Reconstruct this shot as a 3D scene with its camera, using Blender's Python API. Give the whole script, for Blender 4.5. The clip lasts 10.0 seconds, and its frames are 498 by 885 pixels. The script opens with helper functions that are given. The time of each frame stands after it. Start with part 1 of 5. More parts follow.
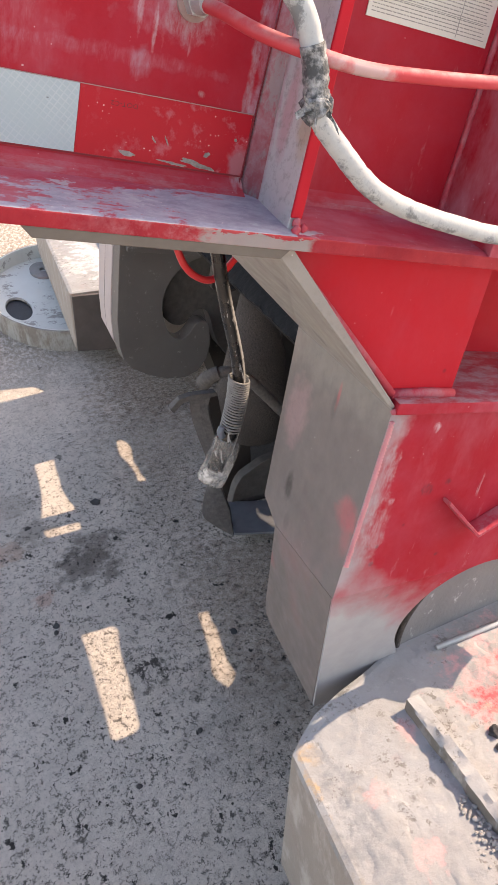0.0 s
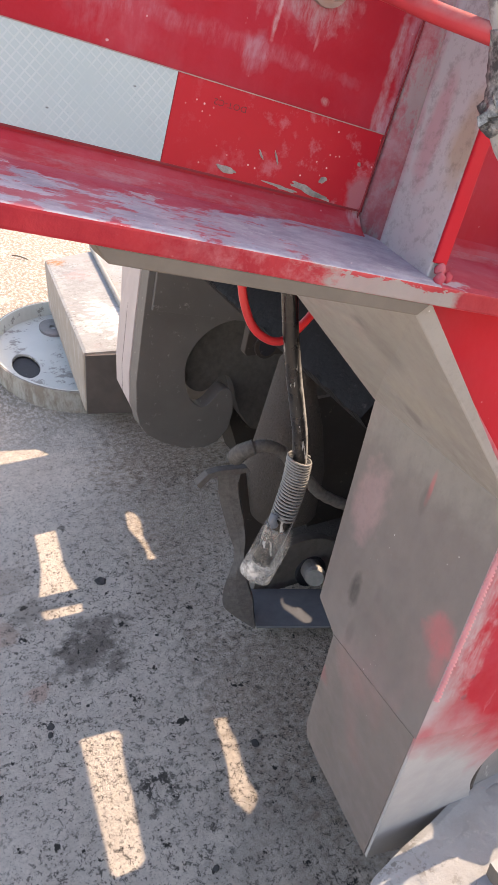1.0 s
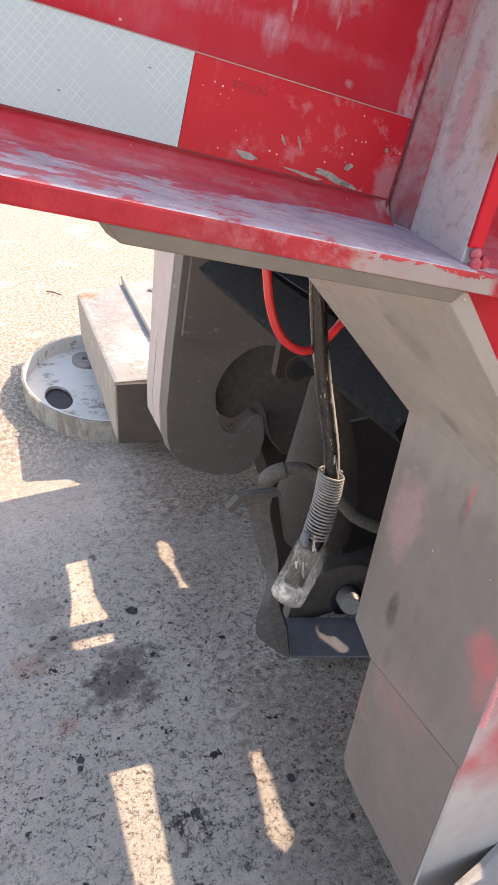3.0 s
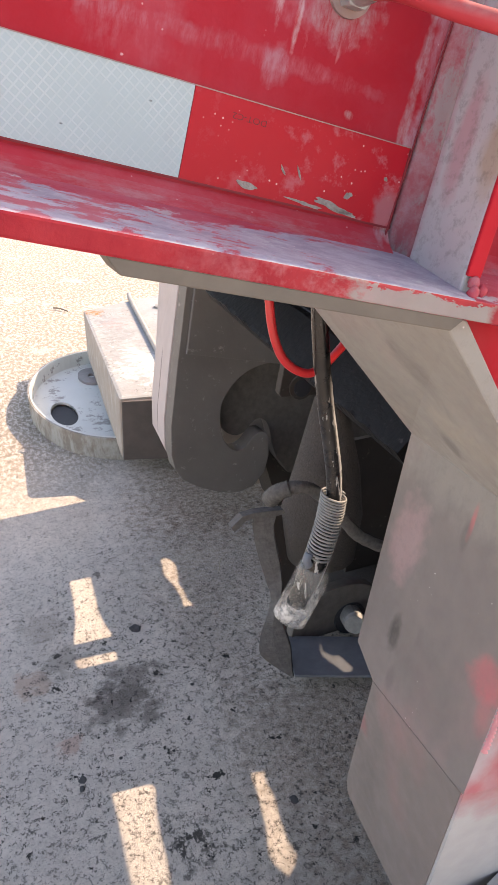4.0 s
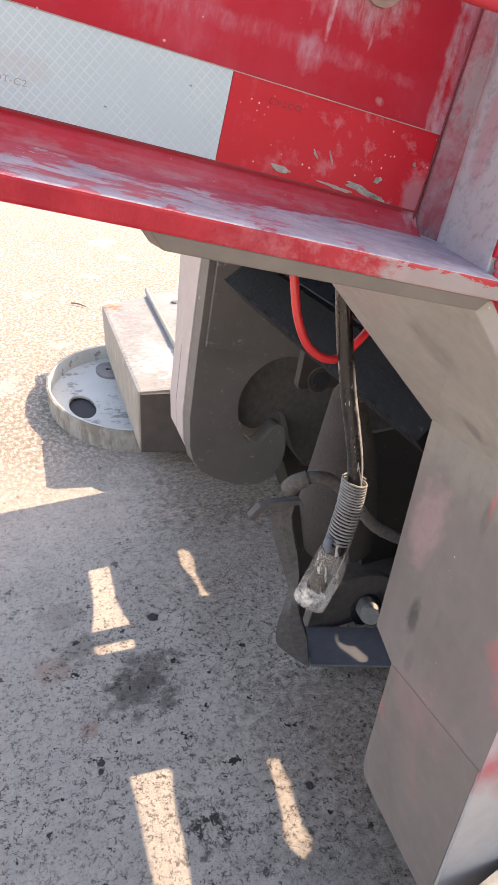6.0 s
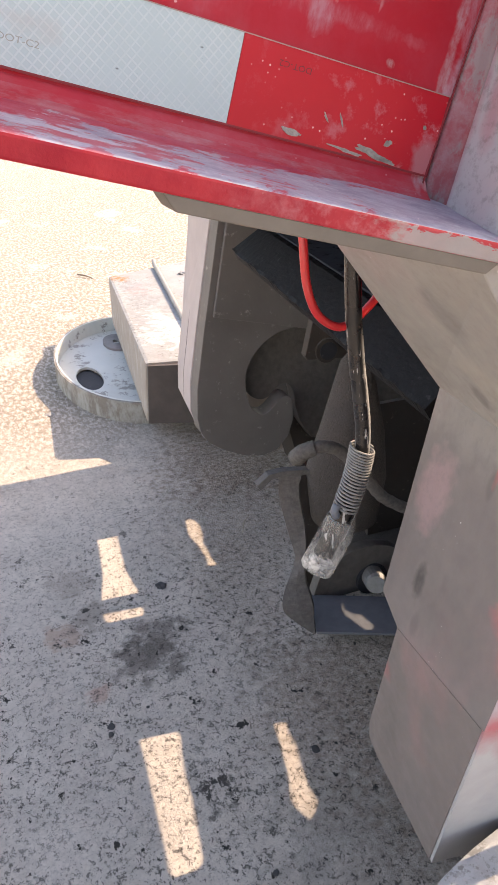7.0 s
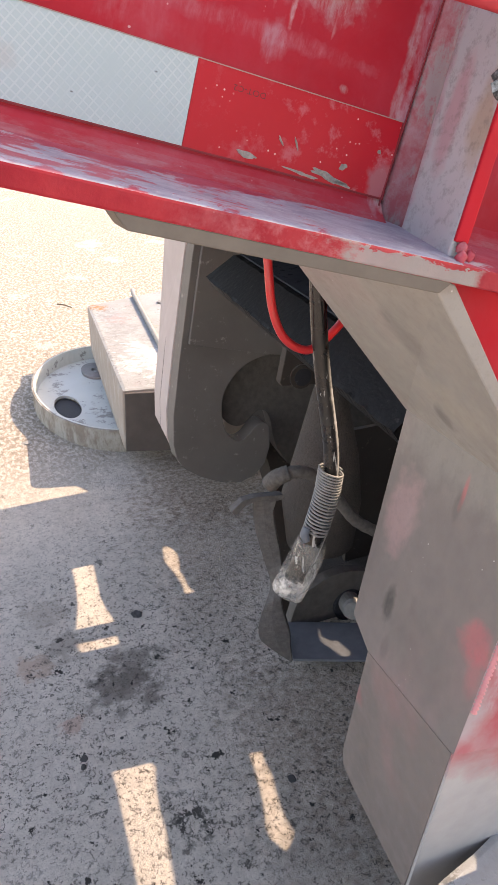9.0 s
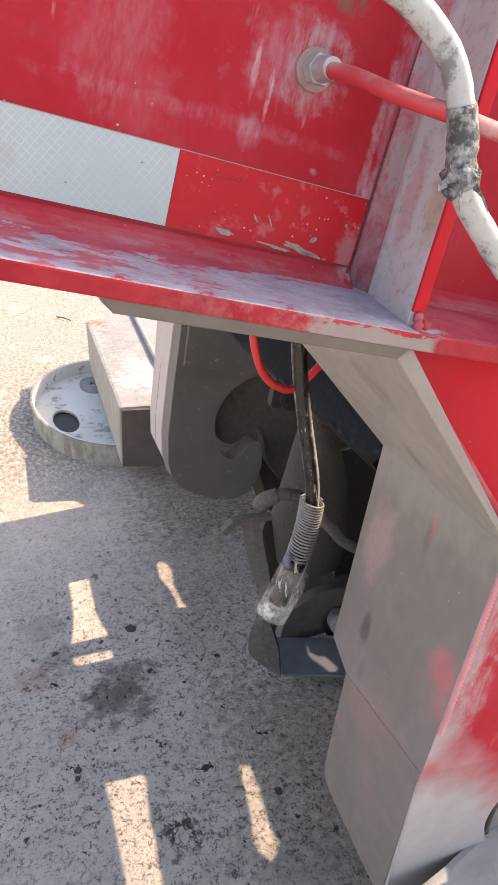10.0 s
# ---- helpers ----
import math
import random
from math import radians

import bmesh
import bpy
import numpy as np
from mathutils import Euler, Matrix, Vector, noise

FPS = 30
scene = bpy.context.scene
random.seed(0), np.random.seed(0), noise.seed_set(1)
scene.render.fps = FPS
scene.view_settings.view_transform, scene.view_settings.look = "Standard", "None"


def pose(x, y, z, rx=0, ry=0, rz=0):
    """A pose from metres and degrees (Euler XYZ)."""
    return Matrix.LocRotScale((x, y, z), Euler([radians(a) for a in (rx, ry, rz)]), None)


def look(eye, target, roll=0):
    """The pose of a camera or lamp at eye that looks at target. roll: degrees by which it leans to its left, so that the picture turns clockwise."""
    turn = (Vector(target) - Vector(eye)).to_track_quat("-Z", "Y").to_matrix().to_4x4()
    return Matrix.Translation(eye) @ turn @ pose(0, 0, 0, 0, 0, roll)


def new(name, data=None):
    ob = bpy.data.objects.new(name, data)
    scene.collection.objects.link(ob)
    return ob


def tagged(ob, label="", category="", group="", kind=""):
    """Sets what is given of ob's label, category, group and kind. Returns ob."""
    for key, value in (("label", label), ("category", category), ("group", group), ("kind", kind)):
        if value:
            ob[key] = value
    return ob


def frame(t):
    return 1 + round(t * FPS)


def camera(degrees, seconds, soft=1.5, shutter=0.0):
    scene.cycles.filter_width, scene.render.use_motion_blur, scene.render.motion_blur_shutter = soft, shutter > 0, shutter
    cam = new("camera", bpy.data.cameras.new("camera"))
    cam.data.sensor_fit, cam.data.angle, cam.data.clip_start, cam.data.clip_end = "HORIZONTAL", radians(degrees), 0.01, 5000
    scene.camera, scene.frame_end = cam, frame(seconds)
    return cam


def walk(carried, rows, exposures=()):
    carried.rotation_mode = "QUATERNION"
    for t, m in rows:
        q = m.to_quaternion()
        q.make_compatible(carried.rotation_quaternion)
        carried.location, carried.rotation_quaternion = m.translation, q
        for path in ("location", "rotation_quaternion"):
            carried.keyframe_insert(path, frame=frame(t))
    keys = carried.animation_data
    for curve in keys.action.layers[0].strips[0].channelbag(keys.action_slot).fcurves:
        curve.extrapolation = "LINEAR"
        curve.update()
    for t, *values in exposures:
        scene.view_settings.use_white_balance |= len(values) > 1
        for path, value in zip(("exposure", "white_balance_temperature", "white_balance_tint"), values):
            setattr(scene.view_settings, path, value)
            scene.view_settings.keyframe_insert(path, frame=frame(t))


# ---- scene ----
cam = camera(35.71, 10.0, 0.95)
# seconds, eye, turn about x, y, z
PATH = [
    (0, 0.0000, 0.0000, 1.1968, 55.12, 1.83, -25.92),
    (0.1, -0.0031, 0.0357, 1.1915, 56.16, 1.36, -25.47),
    (0.2, -0.0075, 0.0606, 1.1890, 56.57, 1.13, -25.35),
    (0.3, -0.0129, 0.0815, 1.1837, 57.81, -0.22, -24.53),
    (0.5, -0.0213, 0.1123, 1.1647, 58.06, -1.09, -24.22),
    (0.6, -0.0244, 0.1218, 1.1540, 58.36, -0.90, -24.64),
    (1, -0.0113, 0.1673, 1.1262, 60.20, -0.91, -25.03),
    (1.5, -0.0193, 0.1948, 1.0912, 60.33, 0.03, -24.79),
    (2, -0.0097, 0.1936, 1.0926, 60.74, 0.14, -24.01),
    (2.5, -0.0003, 0.1813, 1.0969, 62.13, 0.32, -23.45),
    (3, -0.0003, 0.1779, 1.0929, 62.81, 0.94, -23.15),
    (4.5, 0.0056, 0.1776, 1.1030, 64.34, 1.12, -22.51),
    (5, 0.0023, 0.1776, 1.1028, 64.56, 1.38, -22.51),
    (5.5, -0.0070, 0.1699, 1.0986, 64.57, 1.05, -22.02),
    (7, -0.0209, 0.1534, 1.0914, 61.90, 1.05, -21.13),
    (7.5, -0.0156, 0.1499, 1.0917, 62.64, 0.57, -21.89),
    (8, -0.0130, 0.1484, 1.0903, 63.41, 0.77, -22.27),
    (8.5, -0.0099, 0.1462, 1.0891, 63.76, 0.87, -22.38),
    (9, -0.0072, 0.1445, 1.0850, 64.06, 0.77, -22.39),
    (9.5, -0.0030, 0.1336, 1.1067, 64.20, 0.64, -22.35),
    (10, -0.0038, 0.1091, 1.1344, 64.50, 0.45, -22.30),
]
walk(cam, [(t, pose(*row)) for t, *row in PATH], [(0, 1.72, 8500, 19), (0.8, 1.82, 8500, 19), (2, 1.93, 8600, 19), (6, 1.93, 8600, 19), (10, 1.88, 8600, 19)])

# ---- light ----
SUN_ELEVATION, SUN_TURN = 40.0, 1.5        # the sun stands towards +x
SUN = Vector((math.cos(radians(SUN_ELEVATION)) * math.cos(radians(SUN_TURN)),
              math.cos(radians(SUN_ELEVATION)) * math.sin(radians(SUN_TURN)),
              math.sin(radians(SUN_ELEVATION))))
world = bpy.data.worlds.new("world")
scene.world = world
world.use_nodes = True
wn = world.node_tree.nodes
sky = wn.new("ShaderNodeTexSky")
sky.sky_type = "NISHITA"
sky.sun_disc = False
sky.dust_density = 1.0
sky.sun_elevation = radians(SUN_ELEVATION)
sky.sun_rotation = radians(90 - SUN_TURN)
wn["Background"].inputs["Strength"].default_value = 0.15
world.node_tree.links.new(sky.outputs["Color"], wn["Background"].inputs["Color"])
sun_data = bpy.data.lights.new("sun", "SUN")
sun_data.energy, sun_data.angle, sun_data.color = 2.3, radians(0.3), (1.0, 0.915, 0.80)
sun = new("sun", sun_data)
sun.matrix_world = look(SUN * 20, (0, 0, 0))

# ---- the tilted frame of the machine: its long beam drops towards +x ----
MACHINE = Matrix(((0.9625, -0.0071, 0.2713, 0.146),
                  (0.0, 0.9997, 0.0261, 0.6262),
                  (-0.2714, -0.0251, 0.9621, 1.042),
                  (0, 0, 0, 1)))
TO_MACHINE = MACHINE.inverted()


# ---- material helpers ----
class Nodes:
    """A small wrapper that builds a principled material node by node."""

    def __init__(self, name, rough=0.6, metal=0.0):
        self.mat = bpy.data.materials.new(name)
        self.mat.use_nodes = True
        self.tree = self.mat.node_tree
        self.bsdf = self.tree.nodes["Principled BSDF"]
        self.bsdf.inputs["Roughness"].default_value = rough
        self.bsdf.inputs["Metallic"].default_value = metal
        self.coord = self.tree.nodes.new("ShaderNodeTexCoord")

    def set(self, socket, value):
        if isinstance(value, bpy.types.NodeSocket):
            self.tree.links.new(value, socket)
        elif isinstance(value, tuple) and len(value) == 3 and socket.type == "RGBA":
            socket.default_value = (*value, 1)
        else:
            socket.default_value = value

    def noise(self, scale, detail=4.0, rough=0.55, stretch=None, offset=None):
        n = self.tree.nodes.new("ShaderNodeTexNoise")
        n.inputs["Scale"].default_value = scale
        n.inputs["Detail"].default_value = detail
        n.inputs["Roughness"].default_value = rough
        source = self.coord.outputs["Object"]
        if stretch or offset:
            m = self.tree.nodes.new("ShaderNodeMapping")
            m.inputs["Scale"].default_value = stretch or (1, 1, 1)
            m.inputs["Location"].default_value = offset or (0, 0, 0)
            self.tree.links.new(source, m.inputs["Vector"])
            source = m.outputs["Vector"]
        self.tree.links.new(source, n.inputs["Vector"])
        return n.outputs["Fac"]

    def cells(self, scale, stretch=None, feature="F1", distort=0.0):
        n = self.tree.nodes.new("ShaderNodeTexVoronoi")
        n.feature = feature
        n.inputs["Scale"].default_value = scale
        source = self.coord.outputs["Object"]
        if stretch:
            m = self.tree.nodes.new("ShaderNodeMapping")
            m.inputs["Scale"].default_value = stretch
            self.tree.links.new(source, m.inputs["Vector"])
            source = m.outputs["Vector"]
        if distort:
            w = self.tree.nodes.new("ShaderNodeTexNoise")
            w.inputs["Scale"].default_value = scale * 1.5
            self.tree.links.new(self.coord.outputs["Object"], w.inputs["Vector"])
            a = self.tree.nodes.new("ShaderNodeVectorMath")
            a.operation = "MULTIPLY_ADD"
            self.tree.links.new(w.outputs["Color"], a.inputs[0])
            a.inputs[1].default_value = (distort,) * 3
            self.tree.links.new(source, a.inputs[2])
            source = a.outputs[0]
        self.tree.links.new(source, n.inputs["Vector"])
        return n.outputs["Distance"]

    def ramp(self, fac, low, high, a=0.0, b=1.0):
        """Maps fac from low..high to a..b, clamped."""
        n = self.tree.nodes.new("ShaderNodeMapRange")
        self.set(n.inputs["Value"], fac)
        n.inputs["From Min"].default_value, n.inputs["From Max"].default_value = low, high
        n.inputs["To Min"].default_value, n.inputs["To Max"].default_value = a, b
        return n.outputs["Result"]

    def math(self, op, a, b=0.0):
        n = self.tree.nodes.new("ShaderNodeMath")
        n.operation = op
        self.set(n.inputs[0], a)
        self.set(n.inputs[1], b)
        return n.outputs[0]

    def mix(self, fac, a, b):
        n = self.tree.nodes.new("ShaderNodeMix")
        n.data_type = "RGBA"
        self.set(n.inputs["Factor"], fac)
        self.set(n.inputs[6], a)
        self.set(n.inputs[7], b)
        return n.outputs[2]

    def axis(self, which, source="Object"):
        n = self.tree.nodes.new("ShaderNodeSeparateXYZ")
        self.tree.links.new(self.coord.outputs[source], n.inputs[0])
        return n.outputs[which]

    def up(self):
        """How far the surface faces up, in the world."""
        g = self.tree.nodes.new("ShaderNodeNewGeometry")
        n = self.tree.nodes.new("ShaderNodeSeparateXYZ")
        self.tree.links.new(g.outputs["Normal"], n.inputs[0])
        return n.outputs["Z"]

    def random(self):
        return self.tree.nodes.new("ShaderNodeObjectInfo").outputs["Random"]

    def color(self, value):
        self.set(self.bsdf.inputs["Base Color"], value)
        return self

    def rough(self, value):
        self.set(self.bsdf.inputs["Roughness"], value)
        return self

    def bump(self, height, strength=0.3, distance=0.002):
        n = self.tree.nodes.new("ShaderNodeBump")
        n.inputs["Strength"].default_value = strength
        n.inputs["Distance"].default_value = distance
        self.set(n.inputs["Height"], height)
        if self.bsdf.inputs["Normal"].links:
            self.tree.links.new(self.bsdf.inputs["Normal"].links[0].from_socket, n.inputs["Normal"])
        self.tree.links.new(n.outputs["Normal"], self.bsdf.inputs["Normal"])
        return self


def concrete():
    """Worn yard slab: sandy grain, short crooked cracks, sparse pits, oily dirt under the machine."""
    m = Nodes("worn_concrete", 0.95)
    m.bsdf.inputs["Specular IOR Level"].default_value = 0.12
    y = m.axis("Y")
    base = m.mix(m.noise(1.7, 5), (0.66, 0.58, 0.505), (0.76, 0.67, 0.585))
    base = m.mix(m.ramp(m.noise(9, 6, 0.65), 0.40, 0.66, 0, 0.4), base, (0.44, 0.395, 0.35))
    base = m.mix(m.ramp(m.noise(34, 6, 0.72, (1, 0.8, 1), (3, 9, 0)), 0.48, 0.64, 0, 0.22), base, (0.34, 0.30, 0.265))
    # sand grain
    sand = m.noise(110, 7, 0.8)
    base = m.mix(m.ramp(sand, 0.52, 0.62, 0, 0.45), base, (0.72, 0.64, 0.57))
    base = m.mix(m.ramp(sand, 0.48, 0.38, 0, 0.36), base, (0.27, 0.235, 0.205))
    # brown flecks and pale worn dabs of the open yard; flecks also paint down its sunlit brightness
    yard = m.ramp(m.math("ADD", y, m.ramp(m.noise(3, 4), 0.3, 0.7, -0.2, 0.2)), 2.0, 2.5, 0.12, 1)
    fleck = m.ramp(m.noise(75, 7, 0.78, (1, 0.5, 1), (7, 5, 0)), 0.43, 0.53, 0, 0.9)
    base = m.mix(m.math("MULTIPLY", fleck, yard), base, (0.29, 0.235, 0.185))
    dab = m.ramp(m.noise(4.2, 7, 0.66, (1, 0.6, 1), (11, 3, 0)), 0.60, 0.64, 0, 0.6)
    base = m.mix(m.math("MULTIPLY", dab, yard), base, (0.60, 0.54, 0.48))
    # stains with their own places; the last entry darkens the ground between leg and block
    for (x0, y0), r, tint, amount in (((0.195, 1.305), 0.06, (0.17, 0.145, 0.125), 0.7), ((0.215, 1.35), 0.055, (0.15, 0.125, 0.11), 0.55), ((0.037, 1.431), 0.03, (0.50, 0.33, 0.25), 0.6),
                                      ((0.11, 1.46), 0.04, (0.24, 0.20, 0.17), 0.5), ((0.075, 1.245), 0.02, (0.52, 0.34, 0.27), 0.7), 
                                      ((0.09, 1.60), 0.045, (0.28, 0.22, 0.18), 0.35), ((0.42, 0.80), 0.14, (0.17, 0.15, 0.135), 0.3)):
        dx = m.math("SUBTRACT", m.axis("X"), x0)
        dy = m.math("SUBTRACT", y, y0)
        d = m.math("SQRT", m.math("ADD", m.math("MULTIPLY", dx, dx), m.math("MULTIPLY", dy, dy)))
        d = m.math("ADD", d, m.ramp(m.noise(22, 6, 0.68), 0.2, 0.8, -r * 1.5, r * 1.5))
        base = m.mix(m.ramp(d, r * 1.35, r * 0.75, 0, amount), base, tint)
    # granular oily dirt round the bracket and behind the hooks
    crumb = m.ramp(m.noise(95, 6, 0.76, None, (6, 1, 0)), 0.44, 0.56, 0.45, 1)
    for cx, cy, rx, ry, amount in ((0.58, 1.08, 0.20, 0.20, 0.45), (0.55, 1.72, 0.24, 0.28, 0.40), (0.62, 2.00, 0.24, 0.26, 0.75), (0.43, 1.45, 0.10, 0.25, 0.3), (0.62, 0.80, 0.20, 0.25, 0.5), (0.47, 1.02, 0.16, 0.30, 0.45)):
        dirt = m.math("MULTIPLY", stamp(m, "X", "Y", cx, cy, rx, ry, 0.55), crumb)
        base = m.mix(m.math("MULTIPLY", dirt, amount), base, (0.19, 0.135, 0.10))
    cluster = m.math("MULTIPLY", stamp(m, "X", "Y", 0.215, 0.975, 0.045, 0.055, 0.6), m.ramp(m.noise(62, 5, 0.7, (1, 0.7, 1), (5, 5, 0)), 0.50, 0.55))
    base = m.mix(m.math("MULTIPLY", cluster, 0.9), base, (0.045, 0.042, 0.04))
    # crooked short cracks, slits and gritty holes, the shade inside them put into the colour
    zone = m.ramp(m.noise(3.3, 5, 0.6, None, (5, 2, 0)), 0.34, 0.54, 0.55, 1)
    # this painted dark thins out towards the far ground
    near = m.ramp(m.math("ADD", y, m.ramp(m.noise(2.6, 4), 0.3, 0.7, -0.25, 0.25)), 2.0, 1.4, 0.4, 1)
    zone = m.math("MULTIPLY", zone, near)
    slits = None
    for scale, wide, gate, low, shift in ((24, 0.030, 50, 0.545, 1), (42, 0.036, 70, 0.545, 5), (75, 0.040, 55, 0.55, 9)):
        line = m.math("ABSOLUTE", m.math("SUBTRACT", m.noise(scale, 3, 0.6, (1, 0.8, 1), (shift, 2, 0)), 0.5))
        line = m.ramp(line, wide * 0.1, wide * 1.25, 1, 0)
        line = m.math("MULTIPLY", line, m.ramp(m.noise(gate, 4, 0.68, None, (shift, 7, 3)), low - 0.02, low + 0.05))
        slits = line if slits is None else m.math("MAXIMUM", slits, line)
    grit = m.ramp(m.noise(75, 6, 0.72, (1, 0.7, 1), (1, 8, 0)), 0.572, 0.63)
    slits = m.math("MULTIPLY", m.math("MAXIMUM", slits, grit), zone)
    base = m.mix(m.math("MULTIPLY", slits, 0.92), base, (0.075, 0.066, 0.06))
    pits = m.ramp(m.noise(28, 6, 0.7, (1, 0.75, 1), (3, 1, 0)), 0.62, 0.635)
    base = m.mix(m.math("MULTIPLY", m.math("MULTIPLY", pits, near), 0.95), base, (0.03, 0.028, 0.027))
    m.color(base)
    m.bump(m.noise(190, 5, 0.75), 0.6, 0.0025)
    m.bump(sand, 1.0, 0.007)
    m.bump(m.math("MAXIMUM", pits, slits), -1.0, 0.006)
    return m.mat


def red_paint(name, dusty=0.5, pale=0.35, grey=None, smears=(), fresh=1.0):
    """Sun-faded red machine paint with chips, and cement dust where it can lie."""
    m = Nodes(name, 0.45)
    base = m.mix(m.noise(6, 4), (0.315 * fresh, 0.010, 0.020), (0.40 * fresh, 0.018, 0.030))
    base = m.mix(m.math("MULTIPLY", m.ramp(m.noise(13, 6, 0.68), 0.42, 0.70), pale), base, (0.44, 0.075, 0.115))
    smear = m.ramp(m.noise(9, 6, 0.66, (1, 1, 0.45), (2.3, 0, 1.1)), 0.54, 0.72, 0, pale)
    base = m.mix(smear, base, (0.44, 0.16, 0.20))
    scuff = m.ramp(m.noise(55, 6, 0.72, (1, 1, 0.35)), 0.60, 0.68)
    scuff = m.math("MULTIPLY", scuff, m.ramp(m.noise(10, 3), 0.45, 0.6))
    base = m.mix(m.math("MULTIPLY", scuff, 0.9 * pale), base, (0.50, 0.33, 0.36))
    for cx, cz, rx, rz, tint, amount in smears:
        patch = m.math("MULTIPLY", stamp(m, "X", "Z", cx, cz, rx, rz, 0.7), m.ramp(m.noise(75, 6, 0.75, (1, 1, 0.3)), 0.40, 0.60, 0.1, 1))
        base = m.mix(m.math("MULTIPLY", patch, amount), base, tint)
    spots = m.ramp(m.math("ADD", m.cells(95), m.ramp(m.noise(260, 4, 0.7), 0.3, 0.7, -0.05, 0.05)), 0.03, 0.07, 1, 0)
    spots = m.math("MULTIPLY", spots, m.ramp(m.noise(23, 2), 0.50, 0.58))
    hair = m.ramp(m.noise(95, 3, 0.6, (1, 1, 0.14), (0.3, 5, 2)), 0.66, 0.70)
    hair = m.math("MULTIPLY", hair, m.ramp(m.noise(15, 3, 0.6, None, (4, 1, 0)), 0.52, 0.60))
    base = m.mix(m.math("MULTIPLY", hair, pale), base, (0.56, 0.38, 0.40))
    base = m.mix(m.math("MULTIPLY", spots, min(1, pale * 2.5)), base, (0.62, 0.44, 0.45))
    dark = m.ramp(m.cells(31), 0.05, 0.11, 1, 0)
    dark = m.math("MULTIPLY", dark, m.ramp(m.noise(11, 2), 0.55, 0.60))
    base = m.mix(m.math("MULTIPLY", dark, 0.7), base, (0.18, 0.02, 0.03))
    if grey is not None:
        base = m.mix(grey(m), base, m.mix(m.noise(25, 4), (0.27, 0.275, 0.285), (0.40, 0.405, 0.41)))
    lie = m.ramp(m.up(), 0.55, 0.95)
    dust = m.math("MULTIPLY", lie, m.ramp(m.noise(40, 7, 0.75, (0.45, 1, 1)), 0.44, 0.60, 0.08, dusty))
    base = m.mix(dust, base, m.mix(m.noise(60, 4, 0.7), (0.27, 0.25, 0.285), (0.44, 0.42, 0.445)))
    m.color(base)
    m.rough(m.ramp(m.noise(30, 4), 0.3, 0.7, 0.40, 0.68))
    m.bsdf.inputs["Specular IOR Level"].default_value = 0.13
    m.bump(m.noise(70, 4, 0.6), 0.16, 0.002)
    m.bump(spots, -0.3, 0.001)
    return m.mat


def scuffed_red(name="scuffed_pinkish_red_paint", bare=0.5, wash=0.0):
    """Red paint rubbed to lilac grey over welds and fillets."""
    m = Nodes(name, 0.55)
    full = (0.38, 0.012, 0.030), (0.45, 0.035, 0.06)
    base = m.mix(m.noise(14, 4), *(tuple(c + (p - c) * wash for c, p in zip(tint, (0.32, 0.20, 0.235))) for tint in full))
    base = m.mix(m.ramp(m.noise(75, 7, 0.76), 0.44, 0.64, 0.05, bare), base, (0.40, 0.25, 0.29))
    base = m.mix(m.ramp(m.noise(38, 6, 0.74, (1, 1, 0.5), (4, 1, 2)), 0.50, 0.58, 0, bare), base, (0.31, 0.285, 0.305))
    m.color(base)
    m.bsdf.inputs["Specular IOR Level"].default_value = 0.25
    m.bump(m.noise(90, 5, 0.7), 0.35, 0.002)
    return m.mat


